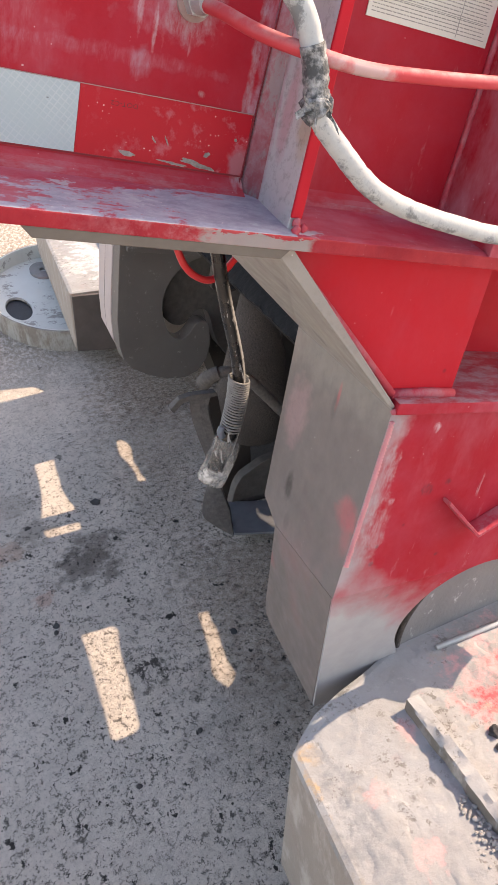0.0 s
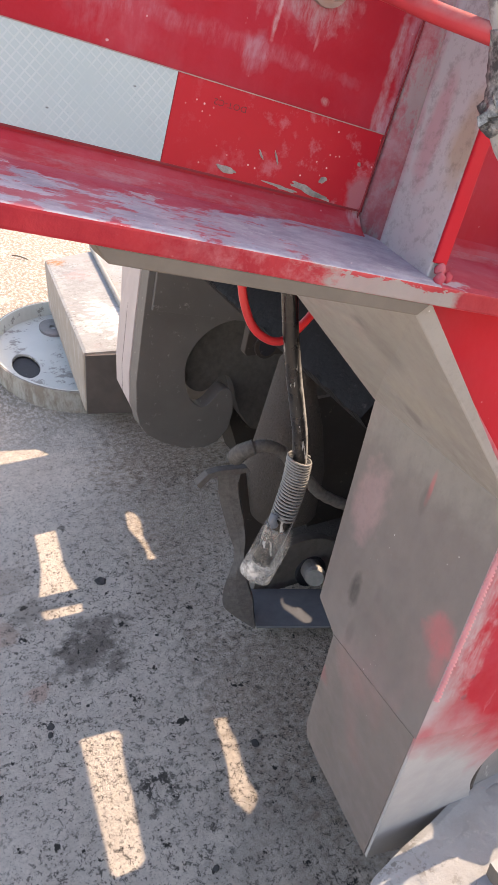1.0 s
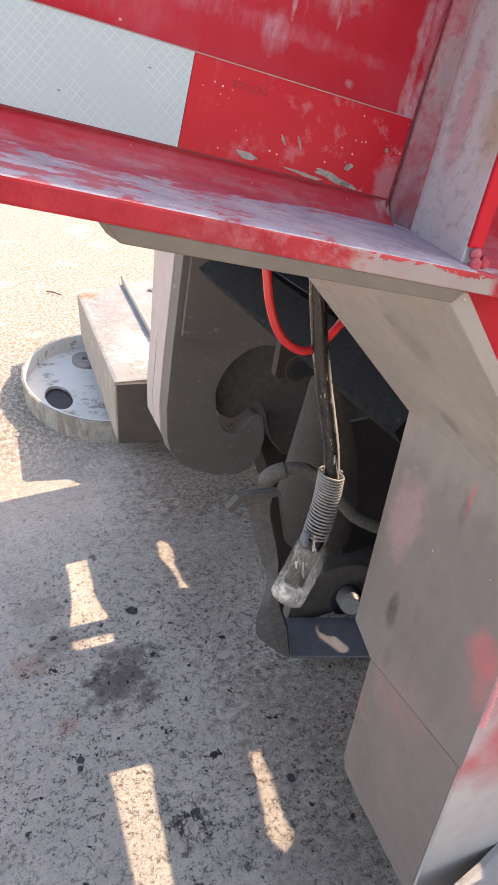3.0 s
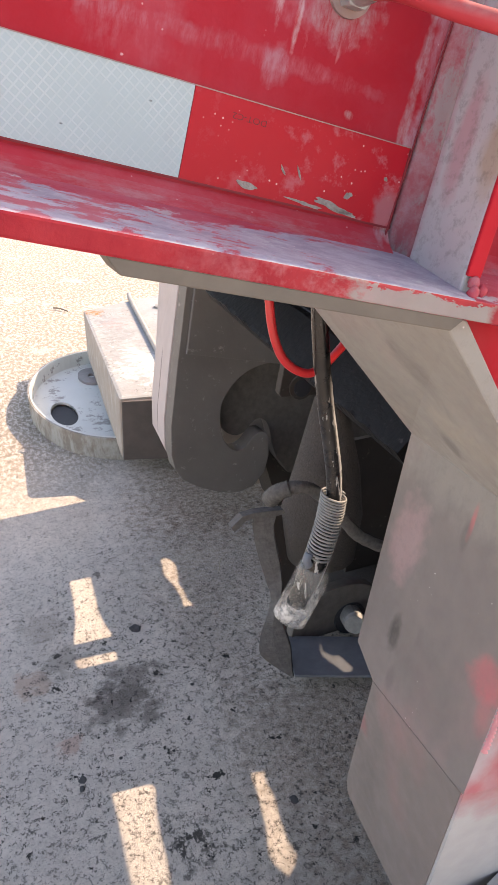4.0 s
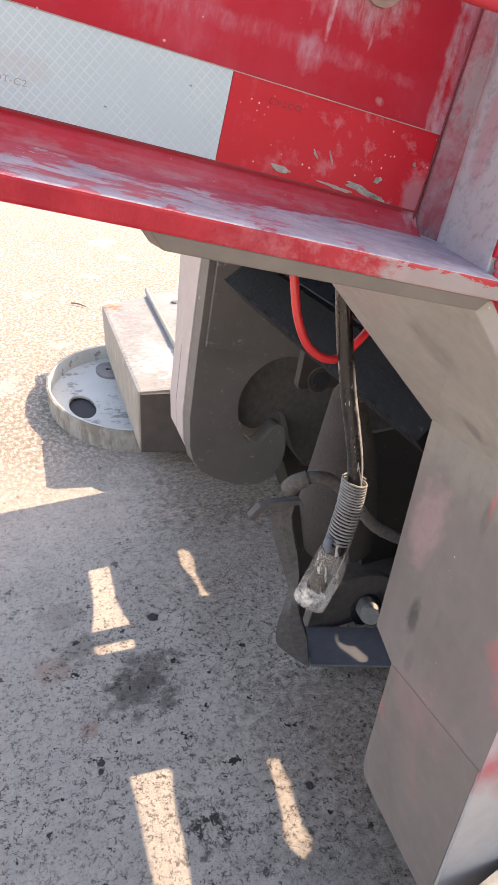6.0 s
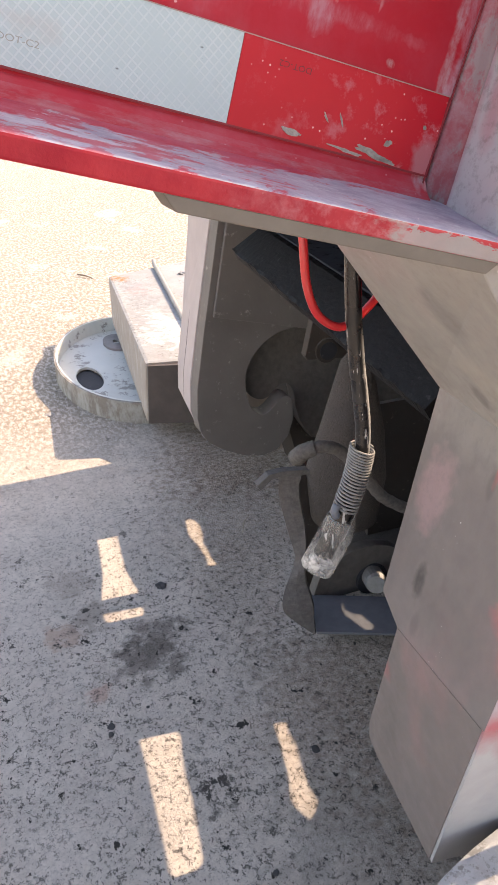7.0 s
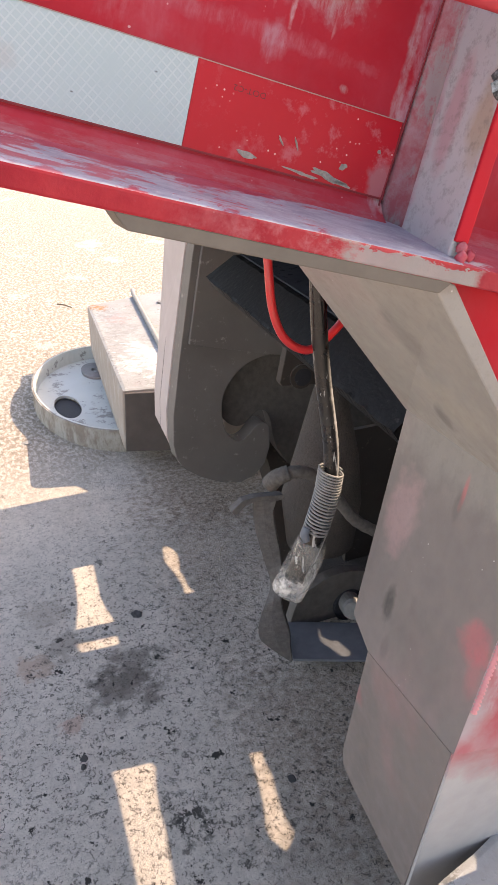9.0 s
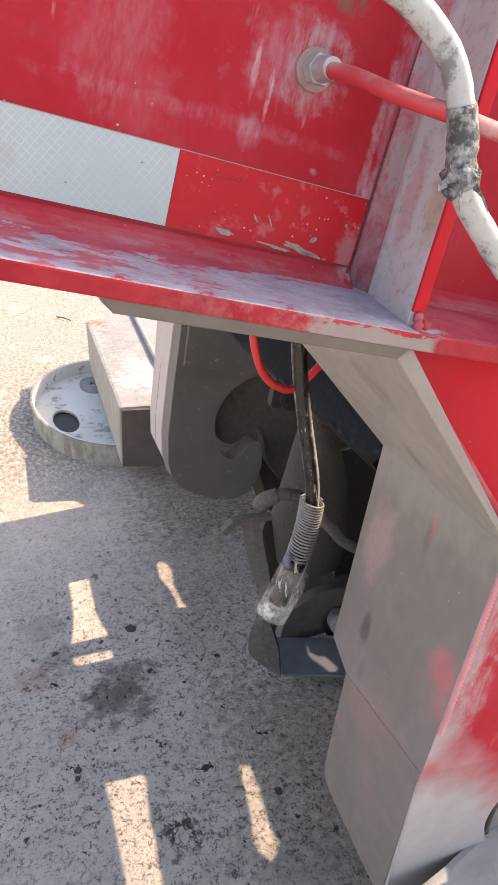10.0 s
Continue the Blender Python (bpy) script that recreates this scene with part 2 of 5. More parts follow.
def flange_paint():
    """Crimson flange: lavender cement dust on the outer top, and a darker front edge worn to grey steel."""
    m = Nodes("dusty_red_flange_paint", 0.5)
    m.bsdf.inputs["Specular IOR Level"].default_value = 0.25
    x, y, z = m.axis("X"), m.axis("Y"), m.axis("Z")
    g = m.tree.nodes.new("ShaderNodeNewGeometry")
    n = m.tree.nodes.new("ShaderNodeSeparateXYZ")
    m.tree.links.new(g.outputs["Normal"], n.inputs[0])
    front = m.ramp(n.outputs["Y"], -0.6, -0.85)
    top = m.ramp(n.outputs["Z"], 0.5, 0.8)
    base = m.mix(m.noise(6, 4), (0.34, 0.006, 0.024), (0.43, 0.014, 0.040))
    base = m.mix(m.ramp(m.noise(17, 6, 0.68, (0.6, 1, 1)), 0.48, 0.70, 0, 0.45), base, (0.44, 0.11, 0.16))
    # dust on the top
    edge = m.ramp(m.noise(40, 7, 0.74, (0.5, 1, 1)), 0.25, 0.75, -0.026, 0.026)
    reach = m.math("ADD", m.ramp(x, 0.02, 0.13, -0.038, -0.006), m.ramp(x, 0.162, 0.168, 0, -0.10))
    lie = m.ramp(m.math("SUBTRACT", m.math("ADD", y, edge), reach), 0.004, -0.004)
    gaps = m.ramp(m.math("ADD", m.noise(60, 6, 0.74, (0.5, 1, 1), (3, 0, 1)), m.ramp(x, -0.02, 0.09, -0.03, 0.14)), 0.44, 0.50, 0.12, 0.95)
    lavender = m.mix(m.ramp(m.noise(70, 6, 0.75, (0.55, 1, 1)), 0.38, 0.62), (0.235, 0.24, 0.30), (0.37, 0.395, 0.46))
    base = m.mix(m.math("MULTIPLY", top, m.math("MULTIPLY", lie, gaps)), base, lavender)
    haze = m.ramp(m.noise(26, 6, 0.7, (0.4, 1, 1)), 0.40, 0.7, 0.05, 0.30)
    base = m.mix(m.math("MULTIPLY", top, haze), base, (0.42, 0.36, 0.42))
    specks = m.math("MULTIPLY", m.ramp(m.cells(160), 0.06, 0.13, 1, 0), m.ramp(m.noise(31, 3), 0.52, 0.6))
    base = m.mix(m.math("MULTIPLY", specks, 0.8), base, (0.60, 0.50, 0.52))
    # front edge: darker red on the front face, then worn to grey
    front_red = m.mix(m.ramp(m.noise(15, 6, 0.68, (1, 1, 0.6), (3, 3, 1)), 0.40, 0.60), (0.25, 0.006, 0.014), (0.37, 0.024, 0.030))
    base = m.mix(m.math("MULTIPLY", front, 0.85), base, front_red)
    wob = m.ramp(m.noise(22, 7, 0.72, (0.5, 1, 1)), 0.3, 0.7, -0.03, 0.03)
    worn = m.math("MULTIPLY", m.ramp(m.math("ADD", x, wob), 0.060, 0.075), m.ramp(m.math("ADD", x, m.math("MULTIPLY", wob, 0.3)), 0.186, 0.178))
    rise = m.ramp(m.noise(70, 7, 0.76, (0.4, 1, 1), (1, 5, 2)), 0.3, 0.7, -0.0050, 0.0050)
    low = m.ramp(m.math("ADD", z, rise), -0.0312, -0.0316)
    low = m.math("MAXIMUM", low, m.ramp(m.math("ADD", x, m.math("MULTIPLY", wob, 0.3)), 0.088, 0.082))
    blotch = m.ramp(m.noise(30, 6, 0.7, (0.6, 1, 1), (7, 0, 0)), 0.57, 0.58)
    worn = m.math("MULTIPLY", worn, m.math("MAXIMUM", low, blotch))
    bare = m.mix(m.noise(24, 5, 0.65), (0.20, 0.182, 0.176), (0.31, 0.288, 0.275))
    base = m.mix(m.math("MULTIPLY", front, m.math("MULTIPLY", worn, 0.95)), base, bare)
    rub = m.math("MULTIPLY", m.math("MULTIPLY", m.ramp(m.math("ADD", x, wob), -0.06, 0.03), m.ramp(x, 0.20, 0.17, 0.25, 1)), m.ramp(m.noise(30, 6, 0.74), 0.46, 0.64, 0.02, 0.5))
    rub = m.math("MULTIPLY", rub, m.ramp(x, 0.080, 0.10, 1, 0.25))
    base = m.mix(m.math("MULTIPLY", front, rub), base, (0.46, 0.22, 0.235))
    nick = m.math("MULTIPLY", m.ramp(m.cells(22, (1, 1, 2.5)), 0.08, 0.13, 1, 0), m.ramp(m.noise(14, 2), 0.53, 0.56))
    base = m.mix(m.math("MULTIPLY", front, nick), base, (0.33, 0.33, 0.33))
    clot = m.math("MULTIPLY", top, m.ramp(m.noise(34, 7, 0.74, (0.6, 1, 1), (9, 3, 0)), 0.60, 0.625))
    base = m.mix(m.math("MULTIPLY", clot, 0.8), base, (0.38, 0.40, 0.43))
    m.color(base)
    m.rough(m.ramp(m.noise(30, 4), 0.3, 0.7, 0.42, 0.70))
    m.bump(m.noise(60, 6, 0.7), 0.3, 0.003)
    m.bump(lie, 0.15, 0.0008)
    return m.mat


def stamp(m, u, v, cu, cv, ru, rv, wobble=0.3):
    """An oval mark in the plane of two object axes, with a soft uneven border."""
    a = m.math("DIVIDE", m.math("SUBTRACT", m.axis(u), cu), ru)
    b = m.math("DIVIDE", m.math("SUBTRACT", m.axis(v), cv), rv)
    d = m.math("SQRT", m.math("ADD", m.math("MULTIPLY", a, a), m.math("MULTIPLY", b, b)))
    d = m.math("ADD", d, m.ramp(m.noise(45, 4, 0.6), 0.25, 0.75, -wobble, wobble))
    return m.ramp(d, 1.15, 0.55)


def grey_steel(name="overspray_grey_steel", red=0.32, marks=(), tone=1.0, shades=((0.195, 0.166, 0.150), (0.262, 0.226, 0.206)), mottle=0.22):
    """Bare dusty steel in brownish grey, with pink overspray and dark thumb marks."""
    m = Nodes(name, 0.55)
    base = m.mix(m.noise(7, 4), tuple(c * tone for c in shades[0]), tuple(c * tone for c in shades[1]))
    pink = m.ramp(m.noise(6.3, 3, 0.5, (1, 1, 0.6), (1.2, 0.4, 0.1)), 0.56, 0.74, 0, red)
    base = m.mix(pink, base, (0.46, 0.20, 0.21))
    mark = m.ramp(m.noise(21, 3, 0.5, (1, 1, 0.45), (4, 4, 4)), 0.68, 0.76, 0, 0.5)
    base = m.mix(mark, base, (0.10, 0.09, 0.09))
    for cy, cz, ry, rz, tint, amount in marks:
        base = m.mix(m.math("MULTIPLY", stamp(m, "Y", "Z", cy, cz, ry, rz), amount), base, tint)
    rust = m.ramp(m.noise(38, 5, 0.7, (1, 1, 0.5), (8, 1, 2)), 0.70, 0.78, 0, 0.6)
    base = m.mix(rust, base, (0.30, 0.19, 0.11))
    base = m.mix(m.ramp(m.noise(110, 6, 0.76, None, (6, 2, 5)), 0.50, 0.62, 0, mottle), base, (0.13, 0.115, 0.105))
    fleck = m.ramp(m.cells(120), 0.05, 0.11, 1, 0)
    base = m.mix(m.math("MULTIPLY", fleck, m.ramp(m.noise(25, 2), 0.6, 0.68)), base, (0.6, 0.57, 0.55))
    m.color(base)
    m.rough(m.ramp(m.noise(40, 4), 0.3, 0.7, 0.42, 0.68))
    m.bump(m.noise(60, 5, 0.6), 0.18, 0.002)
    return m.mat


def dark_steel(name, a, b, rough=0.6, relief=0.25, dust=0.35, sheen=0.168):
    m = Nodes(name, rough)
    m.bsdf.inputs["Specular IOR Level"].default_value = sheen
    base = m.mix(m.noise(11, 5), a, b)
    base = m.mix(m.ramp(m.noise(55, 4, 0.7), 0.62, 0.75, 0, 0.5), base, tuple(min(1, c * 2.6 + 0.03) for c in b))
    lie = m.ramp(m.up(), 0.5, 0.95, 0, dust)
    base = m.mix(lie, base, (0.30, 0.28, 0.27))
    m.color(base)
    m.bump(m.noise(90, 4, 0.6), relief, 0.002)
    return m.mat


def skylit_top():
    """Beam top with black chips; its paler blue is skylight put into the colour."""
    m = Nodes("chipped_skylit_top", 0.9)
    m.bsdf.inputs["Specular IOR Level"].default_value = 0.12
    base = m.mix(m.noise(35, 5, 0.7), (0.022, 0.025, 0.031), (0.060, 0.065, 0.076))
    chips = m.ramp(m.noise(75, 5, 0.7), 0.57, 0.60)
    m.color(m.mix(chips, base, (0.012, 0.012, 0.014)))
    m.bump(chips, -0.5, 0.002)
    return m.mat


def dusty_block(name="mortar_splashed_steel", stains=(), redness=0.85, pale=1.0):
    m = Nodes(name, 0.88)
    mortar = m.mix(m.noise(8, 5, 0.6), (0.235, 0.238, 0.24), (0.36, 0.36, 0.355))
    mortar = m.mix(m.ramp(m.noise(26, 6, 0.72), 0.48, 0.60, 0, 0.35), mortar, (0.25, 0.235, 0.22))
    mortar = m.mix(m.ramp(m.noise(70, 5, 0.7), 0.58, 0.68, 0, 0.5), mortar, (0.44, 0.42, 0.395))
    mortar = m.mix(m.ramp(m.noise(5.5, 6, 0.66, None, (1, 7, 2)), 0.48, 0.60, 0, 0.5), mortar, (0.24, 0.232, 0.225))
    red = m.ramp(m.noise(11, 5, 0.65, None, (3.1, 0.2, 0)), 0.60, 0.66, 0, redness)
    red = m.math("MULTIPLY", red, m.ramp(m.noise(45, 4, 0.7), 0.42, 0.55, 0.2, 1))
    mortar = m.mix(red, mortar, (0.50, 0.07, 0.09))
    rust = m.ramp(m.noise(13, 4, 0.6, None, (0.5, 6.2, 0)), 0.64, 0.74, 0, 0.6)
    mortar = m.mix(rust, mortar, (0.40, 0.25, 0.12))
    smooth = m.ramp(m.noise(7, 5, 0.6, None, (9, 2, 0)), 0.50, 0.60, 0, 0.7)
    mortar = m.mix(smooth, mortar, m.mix(m.noise(90, 5, 0.7), (0.26, 0.265, 0.27), (0.36, 0.362, 0.362)))
    crumbs = m.ramp(m.noise(95, 6, 0.76), 0.55, 0.58)
    crumbs = m.math("MULTIPLY", crumbs, m.ramp(m.noise(14, 4, 0.6, None, (0, 3, 0)), 0.48, 0.58))
    mortar = m.mix(m.math("MULTIPLY", crumbs, 0.8), mortar, (0.13, 0.12, 0.11))
    for cx, cy, rx, ry, tint, amount in stains:
        patch = m.math("MULTIPLY", stamp(m, "X", "Y", cx, cy, rx, ry, 0.9), m.ramp(m.noise(50, 6, 0.74), 0.40, 0.56, 0.1, 1))
        mortar = m.mix(m.math("MULTIPLY", patch, amount), mortar, tint)
    # sides bare of mortar, with some of their shade put into the colour
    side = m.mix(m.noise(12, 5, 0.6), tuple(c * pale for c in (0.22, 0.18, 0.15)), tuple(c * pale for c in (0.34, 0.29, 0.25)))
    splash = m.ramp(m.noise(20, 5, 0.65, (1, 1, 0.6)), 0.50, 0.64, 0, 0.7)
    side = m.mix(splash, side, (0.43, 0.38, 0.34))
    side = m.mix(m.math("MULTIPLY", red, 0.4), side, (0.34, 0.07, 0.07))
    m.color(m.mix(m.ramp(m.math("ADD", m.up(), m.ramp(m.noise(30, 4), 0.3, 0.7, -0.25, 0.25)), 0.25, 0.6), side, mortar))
    m.bump(m.noise(160, 4, 0.7), 0.25, 0.003)
    m.bump(m.noise(22, 6, 0.68), 0.4, 0.008)
    m.bump(crumbs, -0.6, 0.003)
    return m.mat


def plain(name, color, rough=0.5, metal=0.0, scale=60, amount=0.25, relief=0.15):
    m = Nodes(name, rough, metal)
    darker = tuple(c * (1 - amount) for c in color)
    lighter = tuple(min(1, c * (1 + amount)) for c in color)
    m.color(m.mix(m.noise(scale, 4, 0.6), darker, lighter))
    m.bump(m.noise(scale * 2, 3, 0.6), relief, 0.001)
    return m.mat


def white_tape():
    """Dusty white retroreflective sheet with a fine lozenge net."""
    m = Nodes("white_reflective_sheet", 0.45)
    base = m.mix(m.noise(14, 5), (0.285, 0.36, 0.385), (0.37, 0.445, 0.465))
    x, z = m.axis("X"), m.axis("Z")
    nets = []
    for sx, sz in ((0.62, 1.0), (-0.9, 0.55)):
        v = m.math("ADD", m.math("MULTIPLY", x, sx / 0.0048), m.math("MULTIPLY", z, sz / 0.0048))
        f = m.math("ABSOLUTE", m.math("SUBTRACT", m.math("FRACT", v), 0.5))
        nets.append(m.ramp(f, 0.35, 0.43))
    net = m.math("MULTIPLY", m.math("MAXIMUM", nets[0], nets[1]), m.ramp(m.noise(22, 4, 0.6), 0.36, 0.56, 0.0, 0.85))
    base = m.mix(m.math("MULTIPLY", net, 0.6), base, (0.43, 0.48, 0.50))
    dirt = m.ramp(m.noise(20, 5, 0.7, None, (2, 9, 1)), 0.58, 0.75, 0, 0.5)
    base = m.mix(dirt, base, (0.28, 0.30, 0.32))
    fleck = m.math("MULTIPLY", m.ramp(m.cells(95, (1, 1, 2)), 0.08, 0.14, 1, 0), m.ramp(m.noise(41, 2), 0.57, 0.62))
    base = m.mix(fleck, base, (0.12, 0.13, 0.14))
    base = m.mix(m.math("MULTIPLY", stamp(m, "X", "Z", -0.120, 0.024, 0.014, 0.008, 0.8), 0.4), base, (0.34, 0.32, 0.31))
    m.color(base)
    m.bump(net, 0.2, 0.0005)
    return m.mat


def red_tape():
    m = Nodes("red_reflective_sheet", 0.42)
    m.bsdf.inputs["Specular IOR Level"].default_value = 0.2
    base = m.mix(m.noise(20, 4), (0.38, 0.006, 0.015), (0.47, 0.016, 0.028))
    base = m.mix(m.math("MULTIPLY", stamp(m, "X", "Z", 0.143, 0.012, 0.009, 0.016, 0.8), 0.55), base, (0.33, 0.20, 0.225))
    wear = m.ramp(m.noise(45, 6, 0.72), 0.54, 0.66, 0, 0.6)
    wear = m.math("MULTIPLY", wear, m.ramp(m.axis("X"), 0.02, 0.12, 0.2, 1))
    base = m.mix(wear, base, (0.46, 0.22, 0.25))
    fleck = m.math("MULTIPLY", m.ramp(m.cells(170), 0.07, 0.13, 1, 0), m.ramp(m.noise(30, 3), 0.50, 0.57))
    base = m.mix(fleck, base, (0.62, 0.38, 0.38))
    m.color(base)
    m.bump(m.noise(120, 3), 0.1, 0.0008)
    return m.mat


def dusty_tube():
    """Red nylon air line, bleached and dusty along its top."""
    m = Nodes("red_nylon_tube", 0.62)
    m.bsdf.inputs["Specular IOR Level"].default_value = 0.3
    base = m.mix(m.noise(16, 5, 0.6), (0.46, 0.022, 0.034), (0.50, 0.065, 0.075))
    base = m.mix(m.math("MULTIPLY", m.ramp(m.up(), -0.1, 0.8), m.ramp(m.noise(30, 6, 0.7), 0.40, 0.62, 0.15, 0.75)), base, (0.43, 0.25, 0.25))
    patch = m.ramp(m.math("ABSOLUTE", m.math("SUBTRACT", m.math("ADD", m.axis("X"), m.ramp(m.noise(60, 4), 0.3, 0.7, -0.012, 0.012)), 0.334)), 0.028, 0.012)
    base = m.mix(m.math("MULTIPLY", patch, m.ramp(m.up(), 0.75, 0.35, 0.1, 0.7)), base, (0.45, 0.41, 0.40))
    m.color(base)
    m.bump(m.noise(80, 3), 0.15, 0.001)
    return m.mat


def cable_rubber():
    """Glossy black sheath, scuffed grey in short streaks, with a sunlit highlight painted on."""
    m = Nodes("scuffed_black_rubber", 0.3)
    m.bsdf.inputs["Specular IOR Level"].default_value = 0.5
    base = m.mix(m.ramp(m.noise(28, 6, 0.7, (1, 1, 0.3)), 0.50, 0.66), (0.006, 0.006, 0.0065), (0.028, 0.028, 0.028))
    fleck = m.ramp(m.noise(85, 5, 0.74, (1, 1, 0.22)), 0.59, 0.62, 0, 0.8)
    fleck = m.math("MULTIPLY", fleck, m.ramp(m.axis("Z"), 0.90, 0.74, 0.25, 1))
    g = m.tree.nodes.new("ShaderNodeNewGeometry")
    n = m.tree.nodes.new("ShaderNodeSeparateXYZ")
    m.tree.links.new(g.outputs["Normal"], n.inputs[0])
    # pale streak on faces towards +x: the sun's highlight put into the colour
    streak = m.math("MULTIPLY", m.ramp(n.outputs["X"], 0.25, 0.55), m.ramp(m.axis("Z"), 0.82, 0.77))
    streak = m.math("MULTIPLY", streak, m.ramp(m.noise(55, 5, 0.7, (1, 1, 0.3), (3, 0, 0)), 0.42, 0.50))
    fleck = m.math("MAXIMUM", fleck, m.math("MULTIPLY", streak, 0.8))
    m.color(m.mix(fleck, base, (0.44, 0.43, 0.42)))
    m.rough(m.ramp(m.noise(40, 4), 0.35, 0.65, 0.16, 0.42))
    m.bump(m.noise(60, 4, 0.6), 0.5, 0.002)
    return m.mat


def splashed_hose():
    """White-washed hose: cement slurry over black rubber."""
    m = Nodes("slurry_coated_hose", 0.75)
    base = m.mix(m.noise(55, 6, 0.7), (0.29, 0.31, 0.315), (0.47, 0.485, 0.48))
    # dark patches, more of them on faces that look down
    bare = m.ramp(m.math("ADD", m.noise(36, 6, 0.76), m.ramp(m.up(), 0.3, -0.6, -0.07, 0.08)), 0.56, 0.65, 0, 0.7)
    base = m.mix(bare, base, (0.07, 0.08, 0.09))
    grime = m.ramp(m.noise(140, 6, 0.76, None, (2, 2, 2)), 0.57, 0.64, 0, 0.35)
    base = m.mix(grime, base, (0.17, 0.175, 0.18))
    m.color(base)
    m.bump(m.noise(90, 4, 0.7), 0.4, 0.002)
    return m.mat


def chipped_white():
    m = Nodes("chipped_white_paint", 0.6)
    base = m.mix(m.noise(9, 5, 0.6), (0.56, 0.565, 0.52), (0.70, 0.70, 0.65))
    dirt = m.ramp(m.noise(13, 7, 0.74, None, (2, 1, 0)), 0.575, 0.61, 0, 0.8)
    base = m.mix(dirt, base, m.mix(m.noise(40, 4), (0.16, 0.145, 0.13), (0.36, 0.33, 0.30)))
    m.color(base)
    m.bump(dirt, 0.4, 0.004)
    m.bump(m.noise(70, 4), 0.4, 0.003)
    return m.mat



def grimy_rim():
    """White-painted steel rim under run-down brown grime."""
    m = Nodes("grimy_white_rim", 0.8)
    base = m.mix(m.noise(14, 5, 0.6), (0.27, 0.252, 0.225), (0.40, 0.378, 0.342))
    streak = m.ramp(m.noise(24, 6, 0.72, (1, 1, 0.5)), 0.44, 0.58, 0, 0.85)
    base = m.mix(streak, base, m.mix(m.noise(60, 4), (0.13, 0.105, 0.085), (0.26, 0.21, 0.17)))
    m.color(base)
    m.bump(streak, 0.4, 0.003)
    return m.mat


def pitted_steel():
    """Rough brown cast steel with a pitted, gritty skin."""
    m = Nodes("rough_brown_cast_steel", 0.9)
    base = m.mix(m.noise(12, 5, 0.6), (0.05, 0.041, 0.036), (0.092, 0.075, 0.067))
    pits = m.ramp(m.noise(420, 4, 0.7, (1, 1, 0.6)), 0.52, 0.60)
    base = m.mix(m.math("MULTIPLY", pits, 0.6), base, (0.022, 0.018, 0.016))
    base = m.mix(m.ramp(m.noise(300, 5, 0.7, None, (4, 4, 4)), 0.58, 0.66, 0, 0.5), base, (0.17, 0.145, 0.13))
    m.color(base)
    m.bump(m.noise(180, 5, 0.7), 0.9, 0.004)
    m.bump(pits, -0.7, 0.003)
    return m.mat


def wrap_tape():
    m = Nodes("slurry_stained_grey_tape", 0.6)
    base = m.mix(m.ramp(m.noise(85, 5, 0.7), 0.46, 0.66), (0.045, 0.05, 0.053), (0.36, 0.37, 0.37))
    m.color(base)
    m.bump(m.noise(110, 4, 0.7), 0.7, 0.003)
    return m.mat


def clear_plastic():
    m = Nodes("scuffed_clear_plastic", 0.14)
    dirt = m.ramp(m.noise(60, 5, 0.7), 0.42, 0.62)
    low = m.ramp(m.math("ADD", m.axis("Z"), m.ramp(m.noise(70, 4, 0.7), 0.3, 0.7, -0.012, 0.012)), 0.538, 0.526)
    m.color(m.mix(dirt, (0.42, 0.41, 0.40), (0.62, 0.59, 0.55)))
    m.set(m.bsdf.inputs["Alpha"], m.math("ADD", m.ramp(m.noise(45, 5, 0.7, (1, 1, 0.4)), 0.45, 0.65, 0.10, 0.34), m.math("MULTIPLY", low, m.ramp(dirt, 0, 1, 0.25, 0.7))))
    m.bump(m.noise(80, 4), 0.3, 0.001)
    return m.mat


def leg_fade(m):
    """Where the red coat of the leg gives way to grey: along its edge and low down."""
    wob = m.ramp(m.noise(12, 5, 0.6), 0.3, 0.7, -0.03, 0.03)
    low = m.ramp(m.math("ADD", m.axis("Z"), m.math("ADD", wob, m.ramp(m.axis("X"), 0.34, 0.56, -0.04, 0.06))), -0.43, -0.52)
    edge = m.ramp(m.math("ADD", m.math("SUBTRACT", m.axis("X"), 0.345), m.math("MULTIPLY", wob, 0.6)), 0.030, 0.0, 0, 0.8)
    return m.math("MAXIMUM", m.math("MULTIPLY", low, 0.97), edge)


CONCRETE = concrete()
PALE_SMEAR, LILAC = (0.50, 0.36, 0.38), (0.42, 0.30, 0.36)
RED = red_paint("faded_red_paint", 0.5, 0.22, None, ((0.040, 0.112, 0.0022, 0.018, PALE_SMEAR, 0.75), (0.053, 0.098, 0.0020, 0.020, PALE_SMEAR, 0.75), (0.046, 0.070, 0.009, 0.014, (0.36, 0.24, 0.29), 0.35), (0.066, 0.125, 0.040, 0.032, LILAC, 0.32),
                                                    (0.154, 0.10, 0.010, 0.10, LILAC, 0.5), (0.153, 0.008, 0.010, 0.02, (0.36, 0.33, 0.34), 0.8), (0.148, 0.05, 0.006, 0.03, LILAC, 0.5), (0.10, 0.058, 0.004, 0.003, (0.36, 0.33, 0.33), 0.8), (0.02, 0.075, 0.10, 0.006, LILAC, 0.2), (-0.05, 0.10, 0.03, 0.05, LILAC, 0.18), (0.142, 0.04, 0.004, 0.10, (0.40, 0.33, 0.36), 0.6), (0.089, 0.173, 0.022, 0.014, (0.13, 0.10, 0.075), 0.9), (0.081, 0.121, 0.024, 0.026, (0.36, 0.26, 0.28), 0.7)), 1.0)
